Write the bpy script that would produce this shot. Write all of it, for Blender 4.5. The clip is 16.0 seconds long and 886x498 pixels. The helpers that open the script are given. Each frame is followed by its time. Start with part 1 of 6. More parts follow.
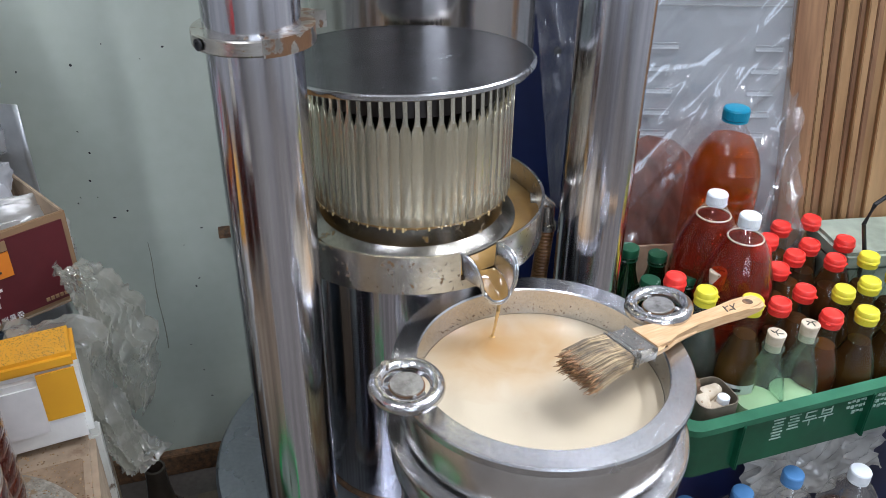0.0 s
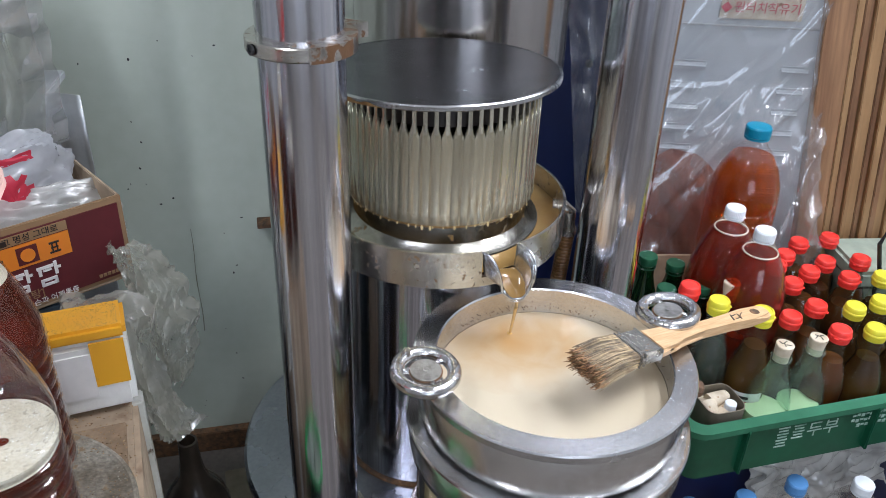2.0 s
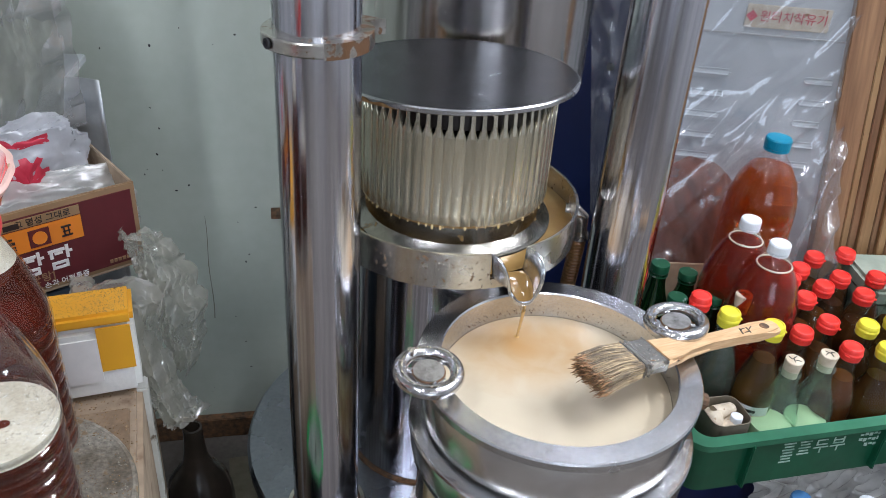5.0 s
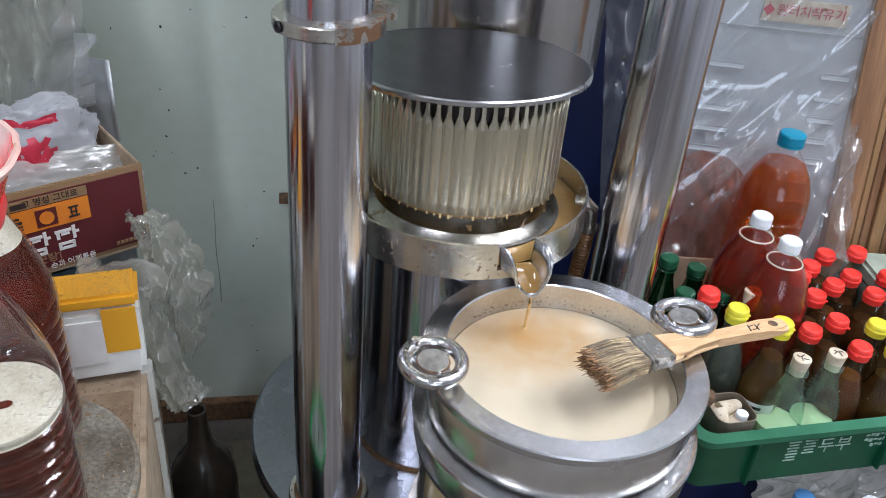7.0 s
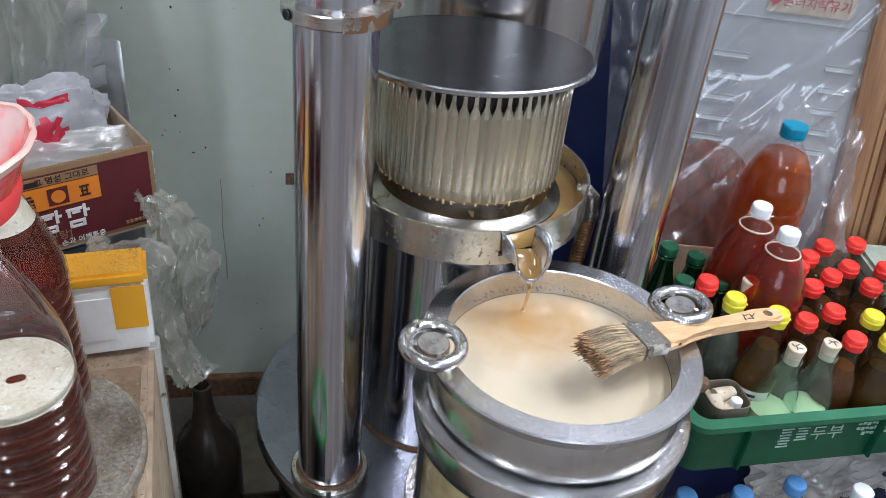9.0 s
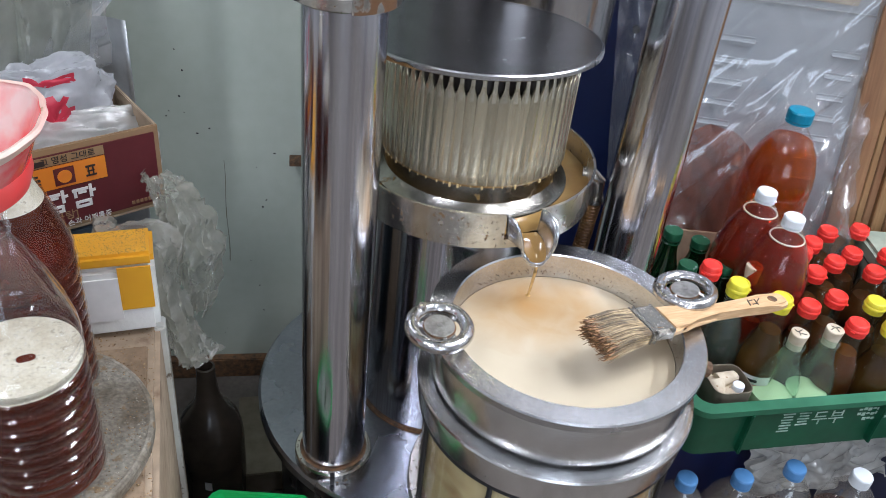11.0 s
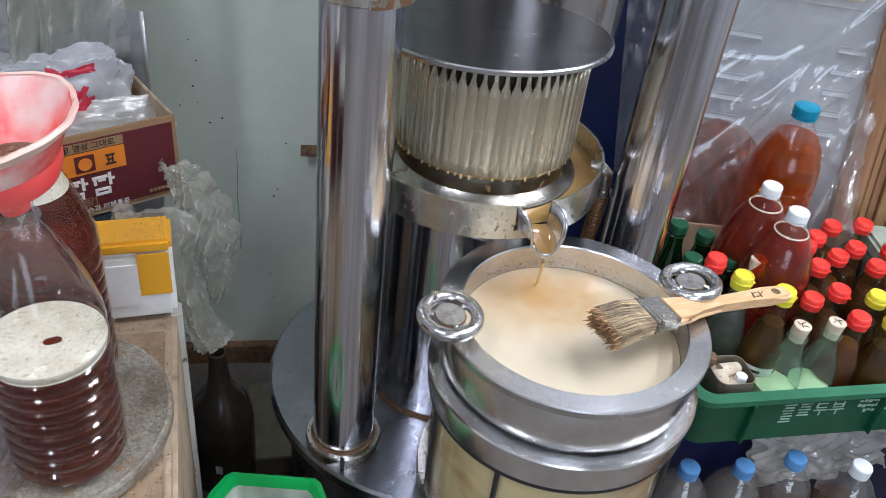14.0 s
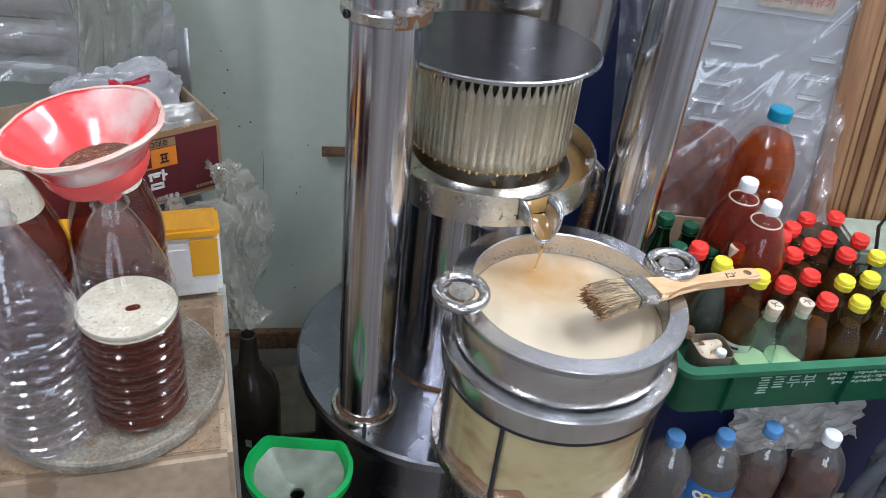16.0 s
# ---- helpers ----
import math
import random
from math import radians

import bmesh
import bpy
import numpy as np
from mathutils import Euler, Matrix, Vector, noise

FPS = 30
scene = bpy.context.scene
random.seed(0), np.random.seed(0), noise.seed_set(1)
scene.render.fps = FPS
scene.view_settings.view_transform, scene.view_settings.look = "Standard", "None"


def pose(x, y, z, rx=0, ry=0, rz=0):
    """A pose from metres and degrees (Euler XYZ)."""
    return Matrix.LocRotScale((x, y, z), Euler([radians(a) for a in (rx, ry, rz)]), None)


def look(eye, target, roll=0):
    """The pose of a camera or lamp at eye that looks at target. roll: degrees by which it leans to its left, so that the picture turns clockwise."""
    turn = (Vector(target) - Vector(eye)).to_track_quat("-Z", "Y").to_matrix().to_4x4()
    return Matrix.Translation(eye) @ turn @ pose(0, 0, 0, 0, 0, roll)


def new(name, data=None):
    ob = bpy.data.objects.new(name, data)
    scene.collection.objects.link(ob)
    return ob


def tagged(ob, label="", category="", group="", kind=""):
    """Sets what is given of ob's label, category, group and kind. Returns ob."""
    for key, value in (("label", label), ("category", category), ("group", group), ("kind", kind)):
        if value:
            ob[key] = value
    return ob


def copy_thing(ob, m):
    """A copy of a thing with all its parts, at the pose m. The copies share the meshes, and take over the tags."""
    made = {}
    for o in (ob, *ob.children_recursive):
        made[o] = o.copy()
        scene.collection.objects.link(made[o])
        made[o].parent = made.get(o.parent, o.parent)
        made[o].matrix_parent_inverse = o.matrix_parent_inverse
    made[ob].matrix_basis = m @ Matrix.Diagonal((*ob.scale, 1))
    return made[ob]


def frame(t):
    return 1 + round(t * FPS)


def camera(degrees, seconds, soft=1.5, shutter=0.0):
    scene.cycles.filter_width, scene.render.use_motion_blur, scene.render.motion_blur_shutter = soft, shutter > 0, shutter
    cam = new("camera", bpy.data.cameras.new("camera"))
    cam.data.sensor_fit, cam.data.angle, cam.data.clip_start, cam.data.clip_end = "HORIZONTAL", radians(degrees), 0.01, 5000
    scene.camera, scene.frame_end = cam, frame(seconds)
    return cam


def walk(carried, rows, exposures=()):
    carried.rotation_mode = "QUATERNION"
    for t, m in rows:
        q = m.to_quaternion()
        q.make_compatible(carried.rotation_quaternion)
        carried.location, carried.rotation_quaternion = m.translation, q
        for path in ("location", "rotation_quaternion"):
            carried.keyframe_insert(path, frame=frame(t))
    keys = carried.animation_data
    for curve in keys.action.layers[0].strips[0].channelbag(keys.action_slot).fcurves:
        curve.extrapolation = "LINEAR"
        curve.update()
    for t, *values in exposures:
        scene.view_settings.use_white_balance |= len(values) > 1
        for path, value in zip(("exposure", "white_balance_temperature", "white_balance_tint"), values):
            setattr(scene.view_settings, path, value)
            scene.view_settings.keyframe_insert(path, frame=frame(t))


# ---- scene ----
cam = camera(56.7, 16.0, soft=0.2)
METRES, EYE, TILT, LEAN, TURN = 0.37, 1.40, 0.0, 0.0, 0.0
ROWS = [
    (0.0, 0.0, 0.0, 0.0, 0.4, -30.9, -0.67),
    (0.5, 0.0456, -0.1467, 0.0375, 0.83, -30.65, -0.62),
    (1.0, 0.0424, -0.2047, 0.0555, 1.4, -30.65, -0.86),
    (1.5, 0.0404, -0.1832, 0.0535, 2.28, -30.74, -1.52),
    (2.0, 0.0264, -0.1465, 0.0728, 3.73, -30.83, -1.92),
    (2.5, 0.0448, -0.1452, 0.0805, 4.35, -30.71, -2.37),
    (3.0, 0.0543, -0.1548, 0.0825, 4.78, -30.55, -2.67),
    (3.5, 0.0644, -0.1491, 0.0853, 5.06, -30.65, -2.93),
    (4.0, 0.059, -0.133, 0.078, 5.45, -30.84, -3.1),
    (6.5, 0.0459, -0.1256, 0.1002, 6.82, -32.06, -3.99),
    (7.0, 0.0494, -0.1129, 0.081, 7.23, -32.26, -4.28),
    (7.5, 0.0434, -0.1054, 0.0962, 7.78, -32.58, -4.6),
    (8.0, 0.0387, -0.129, 0.1267, 7.96, -32.98, -4.72),
    (8.5, 0.0649, -0.1518, 0.1305, 8.04, -33.39, -4.88),
    (9.0, 0.0602, -0.1445, 0.1223, 8.15, -33.75, -5.0),
    (11.5, 0.0369, -0.1543, 0.1219, 8.42, -35.13, -5.48),
    (12.0, 0.0385, -0.1619, 0.122, 8.55, -35.25, -5.49),
    (12.5, 0.0365, -0.1571, 0.1239, 8.66, -35.4, -5.55),
    (13.0, 0.0328, -0.1624, 0.1259, 8.73, -35.5, -5.62),
    (13.5, 0.0235, -0.1811, 0.143, 8.83, -35.62, -5.69),
    (14.0, 0.0199, -0.1988, 0.1511, 8.89, -35.68, -5.74),
    (14.5, 0.0145, -0.2217, 0.1791, 9.0, -35.76, -5.72),
    (15.0, 0.0254, -0.2954, 0.2151, 9.04, -35.78, -5.65),
    (15.5, 0.0464, -0.4571, 0.2762, 9.11, -35.71, -5.66),
    (16.0, 0.031, -0.5403, 0.3196, 9.03, -35.5, -5.39),
]
walk(cam, [(t, pose(0, 0, EYE, TILT, LEAN, TURN) @ pose(METRES * x, METRES * y, METRES * z, 90 + pitch, roll, yaw)) for t, x, y, z, yaw, pitch, roll in ROWS],
     exposures=[(0.0, -0.06, 6110, 15), (4.0, -0.12, 6110, 15), (9.0, -0.08, 6110, 15), (16.0, -0.07, 6110, 15)])

# ---- light and world ----
world = bpy.data.worlds.new("world")
scene.world = world
world.use_nodes = True
world.node_tree.nodes["Background"].inputs[0].default_value = (0.75, 0.85, 1.0, 1)
world.node_tree.nodes["Background"].inputs[1].default_value = 0.6
scene.view_settings.exposure = 0.0
FLOOR = 0.17
ROOM = (-1.7, 2.3, -2.4, 1.62, 2.75)      # x0 x1 y0 y1 ceiling


def area_lamp(name, at, target, sx, sy, watts, color):
    d = bpy.data.lights.new(name, "AREA")
    d.shape, d.size, d.size_y, d.energy, d.color = "RECTANGLE", sx, sy, watts, color
    ob = new(name, d)
    ob.matrix_world = look(at, target)
    return ob


# the last two fixtures are unseen, added behind the camera as front fill
TUBES = ((1.65, 0.95, 38), (0.75, 0.80, 23), (-0.60, -0.70, 23), (0.85, -1.35, 15))      # ceiling fixtures: x, y, watts
for fx, fy, watts in TUBES:
    area_lamp("fluorescent_light", (fx, fy, 2.62), (fx, fy, 0), 0.10, 1.15, watts, (0.90, 0.96, 1.0))
area_lamp("window_light", (0.75, -2.36, 1.5), (0.4, 0.6, 0.9), 1.3, 1.1, 18, (0.78, 0.90, 1.0))


# ---- materials ----
def mat(name, color, rough=0.5, metal=0.0, color2=None, scale=20.0, stretch=(1, 1, 1), bump=0.0, bump_scale=None,
        fine=None, spots=None, rvar=0.0, trans=0.0, coat=0.0, per_object=0.0, mixpos=(0.35, 0.65), aniso=0.0, island=0.0):
    """Principled surface with two scales of variation and fine relief."""
    m = bpy.data.materials.new(name)
    m.use_nodes = True
    nt = m.node_tree
    N, L = nt.nodes, nt.links
    b = N["Principled BSDF"]
    b.inputs["Roughness"].default_value, b.inputs["Metallic"].default_value = rough, metal
    b.inputs["Transmission Weight"].default_value = trans
    b.inputs["Coat Weight"].default_value = coat
    tc = N.new("ShaderNodeTexCoord")
    mp = N.new("ShaderNodeMapping")
    mp.inputs["Scale"].default_value = stretch
    L.new(tc.outputs["Object"], mp.inputs["Vector"])
    big = N.new("ShaderNodeTexNoise")
    big.inputs["Scale"].default_value, big.inputs["Detail"].default_value = scale, 6
    L.new(mp.outputs[0], big.inputs["Vector"])
    ramp = N.new("ShaderNodeValToRGB")
    ramp.color_ramp.elements[0].position, ramp.color_ramp.elements[1].position = mixpos
    c2 = color2 or tuple(c * 0.8 for c in color)
    ramp.color_ramp.elements[0].color, ramp.color_ramp.elements[1].color = (*c2, 1), (*color, 1)
    L.new(big.outputs["Fac"], ramp.inputs[0])
    out = ramp.outputs[0]
    if fine:                                # (scale, strength)
        n2 = N.new("ShaderNodeTexNoise")
        n2.inputs["Scale"].default_value, n2.inputs["Detail"].default_value = fine[0], 4
        L.new(mp.outputs[0], n2.inputs["Vector"])
        mx = N.new("ShaderNodeMix")
        mx.data_type, mx.blend_type = "RGBA", "OVERLAY"
        mx.inputs[0].default_value = fine[1]
        L.new(out, mx.inputs[6])
        L.new(n2.outputs["Fac"], mx.inputs[7])
        out = mx.outputs[2]
    if spots:                               # (scale, threshold, colour)
        n3 = N.new("ShaderNodeTexNoise")
        n3.inputs["Scale"].default_value, n3.inputs["Detail"].default_value = spots[0], 5
        L.new(tc.outputs["Object"], n3.inputs["Vector"])
        r3 = N.new("ShaderNodeValToRGB")
        r3.color_ramp.elements[0].position, r3.color_ramp.elements[1].position = spots[1], spots[1] + 0.05
        r3.color_ramp.elements[0].color, r3.color_ramp.elements[1].color = (0, 0, 0, 1), (1, 1, 1, 1)
        L.new(n3.outputs["Fac"], r3.inputs[0])
        mx = N.new("ShaderNodeMix")
        mx.data_type = "RGBA"
        L.new(r3.outputs[0], mx.inputs[0])
        L.new(out, mx.inputs[6])
        mx.inputs[7].default_value = (*spots[2], 1)
        out = mx.outputs[2]
        if metal > 0.5:
            mm = N.new("ShaderNodeMath")
            mm.operation = "MULTIPLY_ADD"
            L.new(r3.outputs[0], mm.inputs[0])
            mm.inputs[1].default_value, mm.inputs[2].default_value = -metal, metal
            L.new(mm.outputs[0], b.inputs["Metallic"])
    if per_object:
        oi = N.new("ShaderNodeObjectInfo")
        hs = N.new("ShaderNodeHueSaturation")
        mr = N.new("ShaderNodeMapRange")
        mr.inputs[3].default_value, mr.inputs[4].default_value = 1 - per_object, 1 + per_object
        L.new(oi.outputs["Random"], mr.inputs[0])
        L.new(mr.outputs[0], hs.inputs["Value"])
        L.new(out, hs.inputs["Color"])
        out = hs.outputs[0]
    if island:
        ge, hs, mr = N.new("ShaderNodeNewGeometry"), N.new("ShaderNodeHueSaturation"), N.new("ShaderNodeMapRange")
        mr.inputs[3].default_value, mr.inputs[4].default_value = 1 - island, 1 + island
        L.new(ge.outputs["Random Per Island"], mr.inputs[0])
        L.new(mr.outputs[0], hs.inputs["Value"])
        L.new(out, hs.inputs["Color"])
        out = hs.outputs[0]
    if aniso:
        tg = N.new("ShaderNodeTangent")
        tg.direction_type, tg.axis = "RADIAL", "Z"
        b.inputs["Anisotropic"].default_value = aniso
        b.inputs["Anisotropic Rotation"].default_value = 0.25
        L.new(tg.outputs[0], b.inputs["Tangent"])
    L.new(out, b.inputs["Base Color"])
    if rvar:
        mr = N.new("ShaderNodeMapRange")
        mr.inputs[3].default_value, mr.inputs[4].default_value = max(0.02, rough - rvar), rough + rvar
        L.new(big.outputs["Fac"], mr.inputs[0])
        L.new(mr.outputs[0], b.inputs["Roughness"])
    if bump:
        nb = N.new("ShaderNodeTexNoise")
        nb.inputs["Scale"].default_value, nb.inputs["Detail"].default_value = bump_scale or scale * 6, 4
        L.new(mp.outputs[0], nb.inputs["Vector"])
        bp = N.new("ShaderNodeBump")
        bp.inputs["Strength"].default_value, bp.inputs["Distance"].default_value = bump, 0.002
        L.new(nb.outputs["Fac"], bp.inputs["Height"])
        L.new(bp.outputs[0], b.inputs["Normal"])
    return m


def film(name, tint, haze=0.0, haze_color=(0.8, 0.8, 0.8), rough=0.06, gloss=1.0, bump=0.0, bump_scale=60, streak=1.0):
    """Thin clear plastic or glass wall: it lets light through, with a gloss and some haze."""
    m = bpy.data.materials.new(name)
    m.use_nodes = True
    N, L = m.node_tree.nodes, m.node_tree.links
    N.remove(N["Principled BSDF"])
    o = N["Material Output"]
    tr, gl, df, tl = (N.new("ShaderNodeBsdf" + k) for k in ("Transparent", "Glossy", "Diffuse", "Translucent"))
    tr.inputs[0].default_value = (*tint, 1)
    gl.inputs["Color"].default_value, gl.inputs["Roughness"].default_value = (1, 1, 1, 1), rough
    df.inputs[0].default_value = tl.inputs[0].default_value = (*haze_color, 1)
    hz = N.new("ShaderNodeMixShader")
    hz.inputs[0].default_value = 0.5
    L.new(df.outputs[0], hz.inputs[1])
    L.new(tl.outputs[0], hz.inputs[2])
    m1 = N.new("ShaderNodeMixShader")
    tc, nz, mr = N.new("ShaderNodeTexCoord"), N.new("ShaderNodeTexNoise"), N.new("ShaderNodeMapRange")
    nz.inputs["Scale"].default_value, nz.inputs["Detail"].default_value = 14, 5
    mr.inputs[1].default_value, mr.inputs[2].default_value = 0.3, 0.7
    mr.inputs[3].default_value, mr.inputs[4].default_value = haze * 0.6, min(1, haze * 1.4)
    L.new(tc.outputs["Object"], nz.inputs["Vector"])
    L.new(nz.outputs["Fac"], mr.inputs[0])
    L.new(mr.outputs[0], m1.inputs[0])
    L.new(tr.outputs[0], m1.inputs[1])
    L.new(hz.outputs[0], m1.inputs[2])
    fr, pw, mu, m2 = N.new("ShaderNodeLayerWeight"), N.new("ShaderNodeMath"), N.new("ShaderNodeMath"), N.new("ShaderNodeMixShader")
    fr.inputs["Blend"].default_value = 0.5
    pw.operation, pw.inputs[1].default_value = "POWER", 4.0
    mu.operation, mu.use_clamp = "MULTIPLY_ADD", True
    mu.inputs[1].default_value, mu.inputs[2].default_value = 0.8, 0.04 * gloss
    L.new(fr.outputs["Facing"], pw.inputs[0])
    L.new(pw.outputs[0], mu.inputs[0])
    L.new(mu.outputs[0], m2.inputs[0])
    L.new(m1.outputs[0], m2.inputs[1])
    L.new(gl.outputs[0], m2.inputs[2])
    L.new(m2.outputs[0], o.inputs["Surface"])
    if bump:
        nb, bp = N.new("ShaderNodeTexNoise"), N.new("ShaderNodeBump")
        nb.inputs["Scale"].default_value, nb.inputs["Detail"].default_value = bump_scale, 3
        bp.inputs["Strength"].default_value, bp.inputs["Distance"].default_value = bump, 0.004
        mp = N.new("ShaderNodeMapping")
        mp.vector_type = "TEXTURE"
        mp.inputs["Rotation"].default_value, mp.inputs["Scale"].default_value = (0, radians(28 if streak > 1 else 0), 0), (1, 1, streak)
        L.new(tc.outputs["Object"], mp.inputs["Vector"])
        L.new(mp.outputs[0], nb.inputs["Vector"])
        L.new(nb.outputs["Fac"], bp.inputs["Height"])
        for s in (gl, df, fr):
            L.new(bp.outputs[0], s.inputs["Normal"])
    return m


# polished steel; upright dark and pale streaks in its colour imitate room reflections
STEEL = mat("reflection_streaked_steel", (0.72, 0.72, 0.765), 0.13, 1.0, (0.36, 0.355, 0.40), 40, (1, 1, 0.008), 0.035, 330, (300, 0.6), (90, 0.76, (0.10, 0.07, 0.05)), 0.0, aniso=0.85)
BARREL_STEEL = mat("dark_barrel_steel", (0.52, 0.50, 0.485), 0.17, 1.0, (0.34, 0.31, 0.29), 12, (1, 1, 0.02), 0.02, 260, None, (60, 0.74, (0.10, 0.07, 0.05)), 0.0, aniso=0.85)
PLATE_STEEL = mat("dull_plate_steel", (0.34, 0.36, 0.40), 0.28, 1.0, (0.26, 0.27, 0.30), 7, bump=0.08, bump_scale=300, fine=(160, 0.2), spots=(70, 0.73, (0.12, 0.08, 0.05)), rvar=0.06)
STEEL_BRUSHED = mat("brushed_steel", (0.66, 0.665, 0.68), 0.25, 1.0, (0.52, 0.525, 0.54), 9, (1, 1, 1), 0.10, 400, (220, 0.25), (150, 0.73, (0.16, 0.11, 0.07)), 0.08)
STEEL_STAINED = mat("stained_steel", (0.66, 0.64, 0.60), 0.26, 1.0, (0.54, 0.50, 0.44), 12, (1, 1, 1), 0.06, 300, (150, 0.25), (190, 0.62, (0.17, 0.10, 0.05)), 0.08)
LID_STEEL = mat("scuffed_lid_steel", (0.20, 0.21, 0.24), 0.25, 1.0, (0.15, 0.157, 0.18), 30, (1, 1, 1), 0.08, 420, (300, 0.7), (210, 0.70, (0.26, 0.26, 0.26)), 0.05)
SLAT_STEEL = mat("oily_slat_steel", (0.76, 0.72, 0.59), 0.20, 0.82, (0.56, 0.51, 0.37), 16, (1, 1, 0.06), 0.03, 120, (200, 0.45), (120, 0.73, (0.20, 0.11, 0.04)), 0.07, per_object=0.15)
CHROME = mat("chrome", (0.66, 0.66, 0.67), 0.15, 1.0, (0.44, 0.43, 0.42), 60, bump=0.3, bump_scale=260, spots=(230, 0.62, (0.16, 0.11, 0.07)))
CAST = mat("cast_metal", (0.46, 0.45, 0.43), 0.42, 1.0, (0.3, 0.29, 0.27), 120, bump=0.3, bump_scale=400)
RUST = mat("rust", (0.22, 0.11, 0.05), 0.8, 0.0, (0.08, 0.05, 0.03), 90, bump=0.6, fine=(300, 0.4))
RUSTY_STEEL = mat("rust_stained_steel", (0.52, 0.50, 0.46), 0.32, 1.0, (0.34, 0.31, 0.27), 40, bump=0.2, bump_scale=260, fine=(160, 0.3), spots=(75, 0.50, (0.13, 0.065, 0.03)), rvar=0.08)
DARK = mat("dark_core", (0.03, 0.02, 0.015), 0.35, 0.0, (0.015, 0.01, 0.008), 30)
OIL_BEAD = mat("oil_bead", (0.66, 0.52, 0.28), 0.12, 0.0, (0.55, 0.38, 0.16), 60, coat=0.5)
RAW_OIL = mat("raw_oil", (0.38, 0.235, 0.085), 0.08, 0.0, (0.28, 0.155, 0.045), 18, bump=0.05, bump_scale=30, coat=0.6)
CREAM = mat("cream_oil", (0.61, 0.525, 0.385), 0.32, 0.0, (0.54, 0.45, 0.31), 6, bump=0.02, bump_scale=14, coat=0.1, mixpos=(0.25, 0.6))
OIL_CURTAIN = mat("settled_oil", (0.60, 0.51, 0.30), 0.25, 0.0, (0.42, 0.27, 0.13), 8, (1, 1, 1.6), fine=(40, 0.15), coat=0.3, mixpos=(0.36, 0.50))
WALL = mat("grey_green_wall", (0.615, 0.67, 0.585), 0.45, 0.0, (0.55, 0.605, 0.525), 3, bump=0.06, bump_scale=90, fine=(40, 0.10), spots=(75, 0.745, (0.10, 0.10, 0.08)))
ROOM_WALL = mat("pale_wall", (0.46, 0.46, 0.46), 0.7, 0.0, (0.40, 0.40, 0.40), 2, bump=0.1)
CEILING = mat("white_ceiling", (0.62, 0.62, 0.62), 0.8, 0.0, (0.56, 0.56, 0.56), 3, bump=0.1)
CONCRETE = mat("dirty_concrete", (0.19, 0.165, 0.145), 0.8, 0.0, (0.10, 0.085, 0.072), 8, bump=0.5, fine=(90, 0.4))
WOOD = mat("wood_board", (0.31, 0.17, 0.085), 0.5, 0.0, (0.20, 0.10, 0.05), 9, (6, 6, 0.35), 0.2, 60, (40, 0.3), per_object=0.15)
PINE = mat("pale_pine", (0.44, 0.27, 0.13), 0.5, 0.0, (0.32, 0.18, 0.08), 8, (5, 5, 0.5), 0.15, 50, (30, 0.25), (16, 0.73, (0.16, 0.07, 0.03)))
HANDLE_WOOD = mat("brush_wood", (0.68, 0.45, 0.25), 0.42, 0.0, (0.58, 0.36, 0.18), 30, (1, 8, 8), 0.1, 80, (60, 0.2))
BRISTLE = mat("bristle", (0.40, 0.29, 0.15), 0.5, 0.0, (0.17, 0.11, 0.05), 90, island=0.6)
BRISTLE_TIP = mat("bristle_tip", (0.38, 0.20, 0.085), 0.6, 0.0, (0.17, 0.08, 0.035), 60, island=0.6)
INK = mat("ink", (0.02, 0.018, 0.016), 0.6)
CARD = mat("cardboard", (0.41, 0.315, 0.22), 0.8, 0.0, (0.31, 0.225, 0.15), 7, bump=0.2, bump_scale=120, fine=(60, 0.35), spots=(13, 0.585, (0.23, 0.155, 0.10)))
CARD_OILY = mat("oil_stained_cardboard", (0.33, 0.235, 0.15), 0.7, 0.0, (0.21, 0.14, 0.085), 11, bump=0.25, bump_scale=140, fine=(90, 0.5), spots=(120, 0.62, (0.36, 0.25, 0.13)))
MEAL = mat("sesame_dregs", (0.42, 0.28, 0.14), 0.8, 0.0, (0.20, 0.11, 0.05), 160, bump=0.5, bump_scale=300, island=0.4)
TURN = mat("worn_turntable", (0.29, 0.268, 0.22), 0.5, 0.0, (0.15, 0.122, 0.088), 30, bump=0.6, bump_scale=220, fine=(260, 0.8), spots=(60, 0.60, (0.24, 0.17, 0.10)))
CRUST = mat("pale_crust", (0.50, 0.46, 0.38), 0.7, 0.0, (0.30, 0.25, 0.19), 90)
MAROON = mat("maroon_print", (0.12, 0.018, 0.022), 0.45, 0.0, (0.10, 0.014, 0.018), 12, bump=0.08, fine=(70, 0.15))
BROWN_PRINT = mat("tan_print", (0.33, 0.21, 0.11), 0.5, 0.0, (0.28, 0.17, 0.09), 12)
ORANGE_PRINT = mat("orange_print", (0.80, 0.25, 0.02), 0.45, 0.0, (0.72, 0.21, 0.02), 14)
WHITE_PRINT = mat("white_print", (0.82, 0.80, 0.78), 0.5)
BLACK_PRINT = mat("black_print", (0.03, 0.02, 0.02), 0.5)
STYRO = mat("styrofoam", (0.82, 0.82, 0.79), 0.7, 0.0, (0.66, 0.65, 0.61), 10, bump=0.3, bump_scale=180, spots=(26, 0.66, (0.45, 0.30, 0.13)))
YELLOW_TAPE = mat("yellow_orange_print", (0.80, 0.40, 0.02), 0.4, 0.0, (0.72, 0.33, 0.02), 10, spots=(30, 0.68, (0.40, 0.24, 0.08)))
